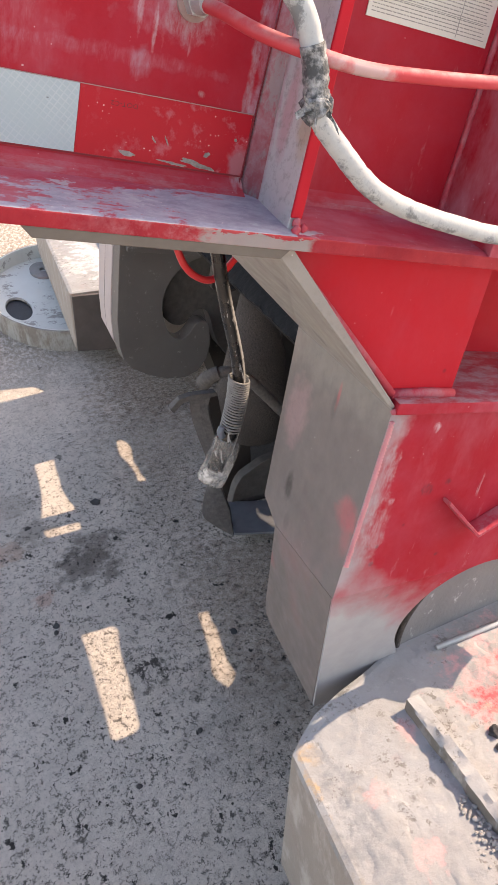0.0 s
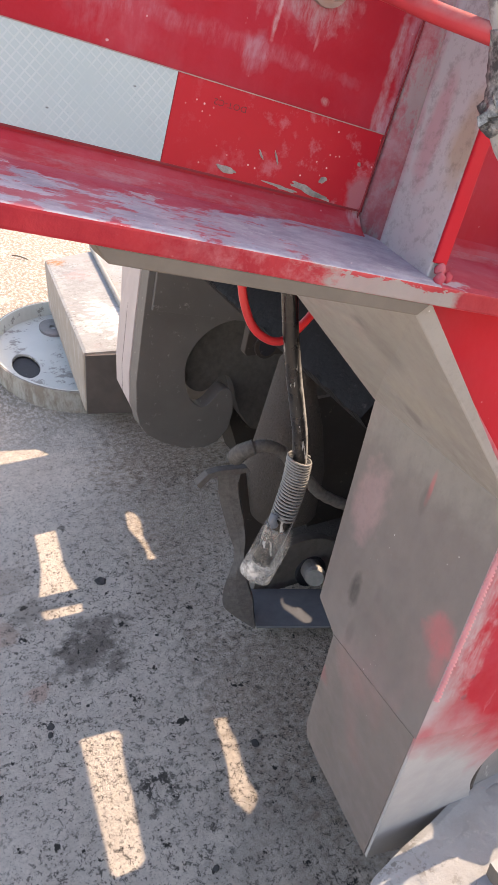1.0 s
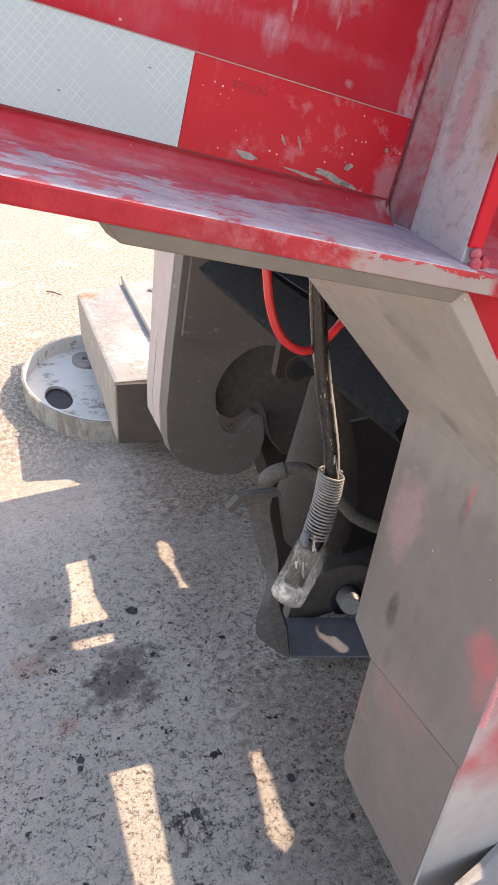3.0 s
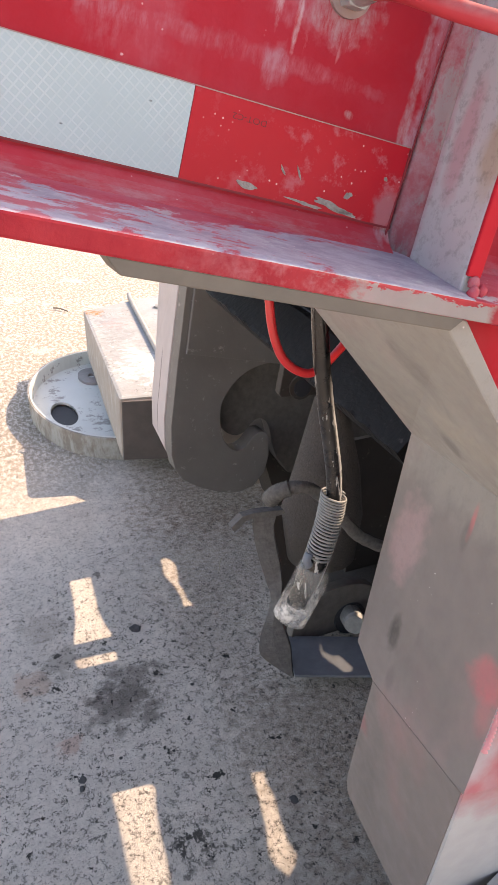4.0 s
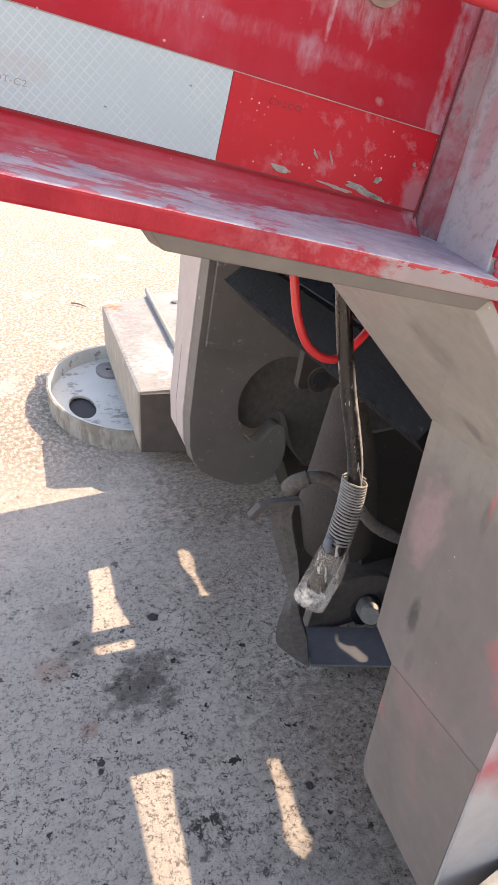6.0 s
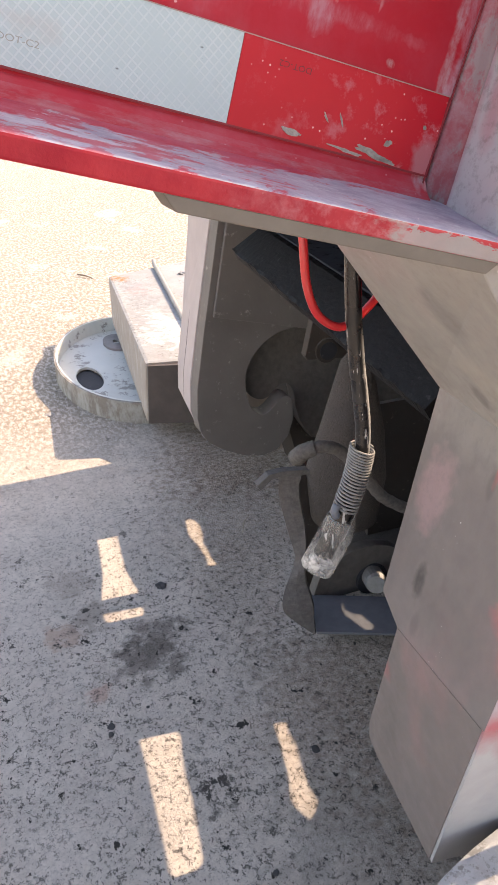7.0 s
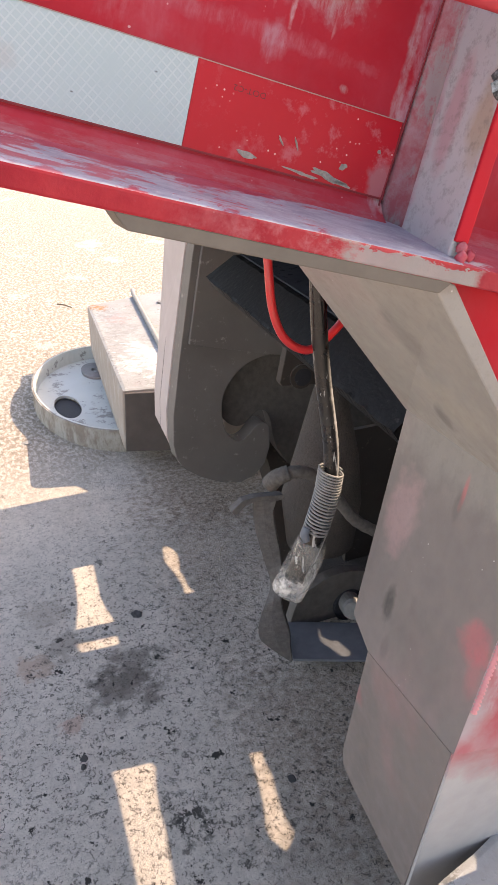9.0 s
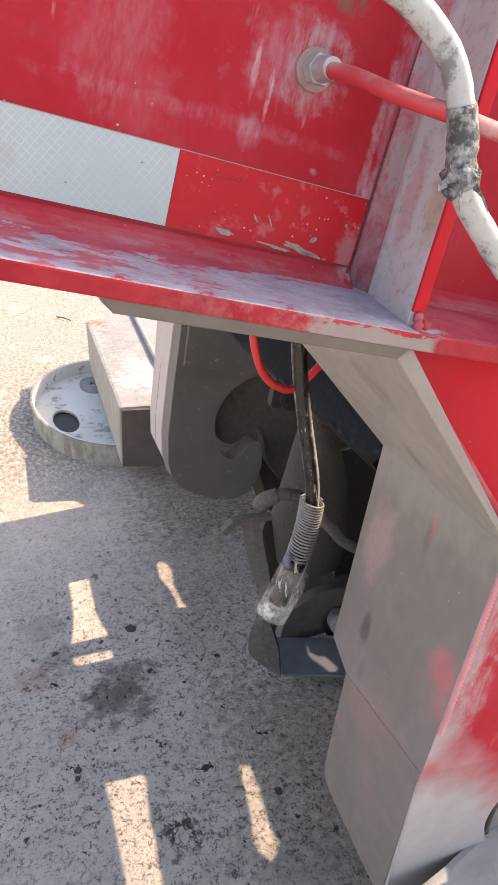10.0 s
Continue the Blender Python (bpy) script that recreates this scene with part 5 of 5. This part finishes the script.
    # thin dark skin added over the near end, its shade put into the colour
    part("shaded_end", hexa([(0.437, 2.190, 0.243), (0.57, 2.150, 0.243), (0.57, 2.150, 0.053), (0.429, 2.203, 0.053)],
                           [(0.439, 2.204, 0.243), (0.57, 2.164, 0.243), (0.57, 2.164, 0.053), (0.431, 2.217, 0.053)], 0.002), END_SHADE, b, "added dark skin carrying the shade of the block's near end")
    lumps = random.Random(11)
    for k in range(4):
        x, y, r = lumps.uniform(0.78, 0.90), lumps.uniform(2.9, 3.18), lumps.uniform(0.010, 0.022)
        part("mortar_lump", lump((x, y, 0.25 + r * 0.2), r * 0.8, (1.2, 1.4, 0.5), 0.5), FAR_BLOCK, b, "pale lump of dried mortar" if k == 0 else "")
    rod = thing("steel_rod", "thin grey steel rod lying on the far block", "rod")
    part("rod", tube([Vector((0.74, 3.26, 0.2575)), Vector((0.727, 3.2, 0.2575)), Vector((0.642, 2.52, 0.2575)), Vector((0.61, 2.25, 0.2575))], 0.0085, 10), GREY_DULL, rod, "", True)


def build_pad():
    pad = thing("foot_pad", "chipped white round steel foot pad with a hole", "foot pad")
    cx, cy, n = 0.52, 2.735, 72
    rx, ry = 0.285, 0.44
    def ring(k):
        return [(cx + rx * k * math.cos(2 * math.pi * i / n), cy + ry * k * math.sin(2 * math.pi * i / n)) for i in range(n)]
    part("rim", ring_plate(ring(1.0), ring(0.978), 0.0, 0.072), PAD_RIM, pad, "dirty grey raised rim")
    part("lining", ring_plate(ring(0.977), ring(0.962), 0.0, 0.0735), PAD_WHITE, pad, "white inner side of the rim")
    hole = [(0.342 + 0.044 * math.cos(2 * math.pi * i / n), 2.70 + 0.108 * math.sin(2 * math.pi * i / n)) for i in range(n)]
    part("plate", ring_plate(ring(0.965), hole, 0.010, 0.020), PAD_WHITE, pad, "chipped white plate")
    # dark disc added below the opening so the hole looks deep and shaded
    part("well", hexa([(x, y, 0.002) for x, y in hole[::4]], [(x, y, 0.006) for x, y in hole[::4]], 0), HOLE_SHADE, pad, "dark disc giving the pad hole its shade")
    part("collar", ring_plate([(0.503 + 0.05 * math.cos(2 * math.pi * i / n), 3.00 + 0.085 * math.sin(2 * math.pi * i / n)) for i in range(n)],
                              [(0.503 + 0.012 * math.cos(2 * math.pi * i / n), 3.00 + 0.022 * math.sin(2 * math.pi * i / n)) for i in range(n)], 0.019, 0.030), GREY_DULL, pad)
    part("seat", box(0.60, 0.80, 2.55, 2.95, 0.019, 0.0525, 0.002), PAD_RIM, pad, "dark seat under the block")


build_blocks()
build_pad()


# ---- hoses and cable ----
def machine_path(points, steps=10):
    return [MACHINE @ p for p in spline(points, steps)]


def build_hoses():
    h = thing("air_hose", "red nylon air hose screwed into a dusty bulkhead fitting", "hose")
    part("tube", tube(machine_path([(0.0815, -0.024, 0.120), (0.0845, -0.05, 0.117), (0.098, -0.085, 0.109), (0.125, -0.112, 0.104), (0.172, -0.118, 0.102), (0.235, -0.115, 0.107), (0.31, -0.108, 0.115), (0.45, -0.10, 0.13)]), 0.0054, 16), RED_HOSE, h, "", True)
    fit = part("fitting", tube([MACHINE @ Vector((0.0812, y, 0.121)) for y in (-0.013, -0.022, -0.027)], lambda t: 0.0088 - 0.0016 * t, 18), FITTING, h, "dusty metal fitting")
    part("nut", tube([MACHINE @ Vector((0.081, y, 0.121)) for y in (-0.003, -0.013)], 0.0105, 6), FITTING, fit)
    part("washer", tube([MACHINE @ Vector((0.081, y, 0.121)) for y in (-0.0002, -0.003)], 0.0140, 28), WASHER, fit)

    h = thing("taped_hose", "slurry-whitened hose wrapped with grey insulating tape", "hose")
    centre = [(0.03, -0.10, 0.16), (0.07, -0.108, 0.153), (0.108, -0.112, 0.132), (0.128, -0.115, 0.100), (0.139, -0.117, 0.068), (0.166, -0.118, 0.045), (0.203, -0.117, 0.022), (0.248, -0.112, 0.009), (0.305, -0.11, 0.001), (0.37, -0.105, -0.004), (0.5, -0.09, 0.0)]
    path = machine_path(centre, 14)
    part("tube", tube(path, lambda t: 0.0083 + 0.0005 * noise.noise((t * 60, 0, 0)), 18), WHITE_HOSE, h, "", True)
    k = 14 * 3 + 4
    part("tape_wrap", tube(path[k - 8:k + 11], lambda t: 0.0094 + 0.0016 * noise.noise((t * 9, 3, 0)), 16), WRAP, h, "grey insulating tape", True)
    bm = bmesh.new()
    bmesh.ops.create_icosphere(bm, subdivisions=4, radius=0.0125)
    at = path[k + 8]
    for v in bm.verts:
        v.co = at + v.co * (0.92 + 0.3 * noise.noise(v.co * 150 + Vector((3, 1, 2))) + 0.12 * noise.noise(v.co * 500))
    knot = part("tape_knot", bm, WRAP, h, "crumpled knot of tape")
    for dx, dy, dz, w in ((-0.020, -0.004, -0.004, 0.005), (-0.015, -0.006, 0.008, 0.004), (0.008, -0.012, -0.016, 0.004), (-0.010, -0.010, -0.014, 0.005)):
        tail = spline([at, at + Vector((dx * 0.6, dy, dz * 0.4)), at + Vector((dx, dy * 1.5, dz))], 5)
        bm = bmesh.new()
        rows = []
        for i, q in enumerate(tail):
            s = Vector((0, 0.4, 1)).normalized() * w * (0.5 + 0.5 * noise.noise((i * 0.6, dx * 300, 1)) ** 2)
            rows.append([bm.verts.new(v) for v in (q - s, q + s, q + s + Vector((0, 0.0006, 0)), q - s + Vector((0, 0.0006, 0)))])
        for p, q in zip(rows, rows[1:]):
            for k in range(4):
                bm.faces.new((p[k], p[(k + 1) % 4], q[(k + 1) % 4], q[k]))
        bm.faces.new(rows[0])
        bm.faces.new(rows[-1][::-1])
        part("tape_tail", bm, WRAP, knot)

    h = thing("hanging_air_hose", "red air hose hanging in a loop under the frame", "hose")
    part("tube", tube(spline([(0.300, 0.86, 1.00), (0.295, 0.835, 0.91), (0.298, 0.83, 0.865), (0.312, 0.83, 0.834), (0.338, 0.83, 0.819), (0.367, 0.835, 0.831), (0.392, 0.84, 0.858), (0.43, 0.86, 0.93)]), 0.0045, 14), RED_LOOP, h, "", True)

    c = thing("trailer_cable", "black cable ending in a spring guard and clear cap", "cable")
    part("sheath", tube(spline([(0.335, 0.80, 1.02), (0.343, 0.822, 0.92), (0.347, 0.825, 0.85), (0.354, 0.825, 0.785), (0.3625, 0.825, 0.731), (0.367, 0.825, 0.696), (0.3665, 0.826, 0.66), (0.357, 0.83, 0.615)]), 0.0088, 16), BLACK_CABLE, c, "", True)
    axis = spline([(0.3685, 0.826, 0.674), (0.3635, 0.828, 0.637), (0.3535, 0.832, 0.593)], 70)
    turns, coil = 21, []
    for i, p in enumerate(axis):
        for s in range(2):
            a = 2 * math.pi * turns * (i * 2 + s) / (len(axis) * 2)
            coil.append(p + 0.0150 * (math.cos(a) * Vector((0.95, 0.1, -0.3)) + math.sin(a) * Vector((0, 1, 0.05))))
    part("spring", tube(coil, 0.0014, 6), SPRING, c, "steel coil spring guard", True)
    body = spline([(0.355, 0.831, 0.60), (0.347, 0.834, 0.572), (0.330, 0.839, 0.527)], 8)
    part("connector", tube(body, lambda t: 0.0145 if t < 0.7 else 0.0125, 20), BLACK_CABLE, c, "dusty black plug", True)
    cap = spline([(0.350, 0.833, 0.580), (0.344, 0.836, 0.556), (0.323, 0.842, 0.507)], 8)
    part("cap", tube(cap, lambda t: 0.0172 + 0.0040 * min(1, t * 2.5), 24), PLASTIC, c, "scuffed clear plastic cap", True)
    part("clip", tube(spline([(0.338, 0.824, 0.605), (0.334, 0.822, 0.598), (0.337, 0.822, 0.590)], 4), 0.005, 10), CLIP_BLUE, c, "small dusty blue clip", True)

    h = thing("braided_hose", "dusty dark braided hose curving behind the cable", "hose")
    path = spline([(0.470, 1.23, 0.428), (0.478, 1.21, 0.450), (0.508, 1.2, 0.458), (0.545, 1.2, 0.438), (0.598, 1.2, 0.372), (0.638, 1.2, 0.322), (0.72, 1.2, 0.265)], 12)
    part("tube", tube(path, lambda t: 0.0112 + 0.0006 * math.sin(t * 330), 14), BRAID, h, "", True)
    part("ferrule", tube(path[:20], lambda t: 0.0155 - 0.0015 * t + 0.0008 * math.sin(t * 40), 16), BRAID, h, "knurled dusty ferrule", True)


build_hoses()


# ---- post and hanging bracket under the frame ----
def build_post():
    p = thing("tapered_post", "rough brown tapered cast post in shade", "post")
    girth = (0.012, 0.013, 0.030, 0.062, 0.080, 0.068)
    line = [Vector((0.655, 1.33, 0.80)), Vector((0.642, 1.33, 0.57)), Vector((0.637, 1.33, 0.545)), Vector((0.635, 1.33, 0.41)), Vector((0.625, 1.33, 0.313)), Vector((0.625, 1.33, 0.21))]
    part("shaft", tube(line, lambda t: girth[int(t * 5 + 0.5)], 28), RUSTY, p, "", True)


def build_bracket():
    b = thing("steel_bracket", "dark bent steel bracket with a pinned clevis on the concrete", "bracket")
    part("base_plate", hexa([(0.503, 1.194, 0.044), (0.70, 1.105, 0.044), (0.76, 1.20, 0.044), (0.534, 1.305, 0.044)],
                            [(0.503, 1.194, 0.050), (0.70, 1.105, 0.050), (0.76, 1.20, 0.050), (0.534, 1.305, 0.050)], 0.002), SLATE, b, "blue-black base plate")
    part("foot", hexa([(0.56, 1.265, 0.0), (0.72, 1.20, 0.0), (0.75, 1.21, 0.0), (0.58, 1.29, 0.0)], [(0.56, 1.265, 0.0435), (0.72, 1.20, 0.0435), (0.75, 1.21, 0.0435), (0.58, 1.29, 0.0435)], 0.002), DARK, b)
    left = [(0.446, 0.396), (0.448, 0.343), (0.457, 0.295), (0.470, 0.243), (0.478, 0.199), (0.465, 0.163), (0.451, 0.129), (0.448, 0.092), (0.471, 0.060), (0.499, 0.030)]
    right = [(0.488, 0.391), (0.480, 0.363), (0.485, 0.318), (0.494, 0.268), (0.493, 0.221), (0.489, 0.181), (0.496, 0.136), (0.504, 0.098), (0.506, 0.056), (0.508, 0.028)]
    bm = bmesh.new()
    rows = []
    for p, q in zip(spline([(x, 0, z) for x, z in left], 8), spline([(x, 0, z) for x, z in right], 8)):
        dy = -0.14 * max(0.0, 0.24 - p.z)
        wave = 0.004 * noise.noise((p.z * 40, 2, 7))
        mid = (p + q) / 2
        rows.append([bm.verts.new(v) for v in ((p.x, 1.252 + dy, p.z), (mid.x, 1.243 + dy + wave, mid.z), (q.x, 1.238 + dy + wave, q.z),
                                               (q.x + 0.007, 1.250 + dy + wave, q.z - 0.002), (p.x + 0.010, 1.264 + dy, p.z - 0.004))])
    for p, q in zip(rows, rows[1:]):
        for k in range(5):
            bm.faces.new((p[k], p[(k + 1) % 5], q[(k + 1) % 5], q[k]))
    bm.faces.new(rows[0])
    bm.faces.new(rows[-1][::-1])
    part("side_plate", bm, SHEET, b, "wavy torn side plate")
    lip = [(0.399, 0.384), (0.406, 0.373), (0.427, 0.390), (0.448, 0.394), (0.475, 0.386), (0.503, 0.386), (0.499, 0.395), (0.468, 0.400), (0.444, 0.403), (0.421, 0.401)]
    part("lip", hexa([(x, 1.236, z) for x, z in lip], [(x + 0.004, 1.262, z - 0.006) for x, z in lip], 0.001), SHEET, b, "bent lip along the top")
    ear = [(0.540, 0.030), (0.547, 0.060), (0.557, 0.090), (0.572, 0.112), (0.590, 0.122), (0.608, 0.130), (0.632, 0.139), (0.674, 0.141), (0.716, 0.130), (0.745, 0.108), (0.765, 0.03)]
    # dark panel added to stand for the black void behind the bracket
    part("void_panel", hexa([(0.78, 1.49, 0.0), (0.98, 1.49, 0.0), (0.98, 1.49, 0.36), (0.78, 1.49, 0.36)], [(0.78, 1.503, 0.0), (0.98, 1.503, 0.0), (0.98, 1.503, 0.36), (0.78, 1.503, 0.36)], 0.002), DARK, b, "added dark panel for the black void behind the bracket")
    # dark panel added over the black area beside the side plate
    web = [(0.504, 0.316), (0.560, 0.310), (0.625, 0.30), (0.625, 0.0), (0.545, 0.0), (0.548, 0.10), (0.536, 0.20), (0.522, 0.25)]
    part("dark_side_panel", slab(web, 1.355, 1.365, 0.001), DARK, b, "added dark panel over the black area behind the side plate")
    # brown sheet added to darken the ground under the post
    part("dark_ground_sheet", hexa([(0.575, 1.366, 0.0), (0.98, 1.366, 0.0), (0.98, 1.80, 0.0), (0.79, 1.75, 0.0)], [(0.580, 1.370, 0.014), (0.98, 1.370, 0.014), (0.98, 1.79, 0.014), (0.795, 1.74, 0.014)], 0.002), RUSTY, b, "added brown sheet darkening the ground under the post")
    lug = part("clevis", slab([ear[0]] + smooth_outline(ear[1:-1]) + [ear[-1]], 1.295, 1.32, 0.002), SHEET_DARK, b, "rounded dark clevis ear")
    # dark disc on the ear, painted as the shaded inside of its eye
    part("eye", tube([Vector((0.678, 1.287, 0.058)), Vector((0.678, 1.297, 0.058))], 0.036, 26), HOLE_SHADE, lug, "dark disc giving the clevis eye its shade")
    part("pin", tube([Vector((0.659, 1.240, 0.084)), Vector((0.664, 1.248, 0.082)), Vector((0.676, 1.29, 0.07))], lambda t: 0.019 if t < 0.1 else 0.023, 22), SPRING, lug, "worn steel pin")


build_post()
build_bracket()


# ---- printed label ----
def build_label():
    lab = thing("warning_label", "white printed label with lines of small text", "label", MACHINE)
    part("film", box(0.237, 0.376, -0.0012, -0.0002, 0.144, 0.26, 0), PAPER, lab)
    for i in range(33):
        z = 0.1485 + i * 0.0029
        bm = bmesh.new()
        x = 0.241
        while x < 0.368:
            w = random.uniform(0.0012, 0.007)
            if x + w > 0.371:
                break
            vs = [bm.verts.new(q) for q in ((x, -0.0015, z), (x + w, -0.0015, z), (x + w, -0.0015, z + 0.0008), (x, -0.0015, z + 0.0008))]
            bm.faces.new(vs)
            x += w + 0.0009
        part("text_line", bm, INK, lab)
    part("ruled_line", box(0.3372, 0.3377, -0.0016, -0.0013, 0.146, 0.258, 0), INK, lab)
    for z in (0.1615, 0.1935, 0.226):
        part("ruled_line", box(0.240, 0.373, -0.0016, -0.0013, z, z + 0.0004, 0), INK, lab)


build_label()


# ---- loose stones ----
def build_stones():
    # flattened dark chips that draw dark pits as well as a stone
    spots = ((0.271, 1.51, 0.012, STONE), (0.085, 1.162, 0.008, STONE), (0.078, 1.142, 0.006, STONE), (0.17, 2.50, 0.014, PALE_STONE), (0.155, 1.18, 0.004, STONE),
             (0.40, 0.98, 0.006, STONE), (0.12, 0.75, 0.006, STONE), (0.25, 0.80, 0.005, STONE), (0.33, 1.30, 0.004, STONE))
    for x, y, r, mat in spots:
        bm = bmesh.new()
        bmesh.ops.create_icosphere(bm, subdivisions=2, radius=r)
        off = Vector((x * 31, y * 17, r * 900))
        for v in bm.verts:
            v.co *= 1 + 0.9 * noise.noise(v.co * 110 + off)
            v.co.z = v.co.z * 0.2
            v.co += Vector((x, y, r * 0.1))
        ob = part("stone_chip", bm, mat, None)
        tagged(ob, "flat dark chip on the concrete" if mat is STONE else "grey stone chip lying on the concrete", "stone", "stone chips")


build_stones()


# ---- straws and twigs ----
def build_straws():
    dry = plain("dry_straw", (0.42, 0.36, 0.26), 0.8, 0, 90, 0.3)
    bark = plain("dark_twig_bark", (0.15, 0.12, 0.09), 0.9, 0, 90, 0.4, 0.5)
    for name, points, r, mat, label in (
            ("straw", ((0.512, 1.631, 0.003), (0.530, 1.668, 0.006), (0.553, 1.695, 0.003)), 0.0009, dry, "dry curved straw lying on the concrete"),
            ("twig", ((0.544, 4.093, 0.006), (0.570, 4.055, 0.010), (0.600, 4.00, 0.006)), 0.0035, bark, "short dark twig lying on the sunlit yard")):
        ob = part(name, tube(spline(points, 6), r, 8), mat, None, "", True)
        tagged(ob, label, name, "")


build_straws()
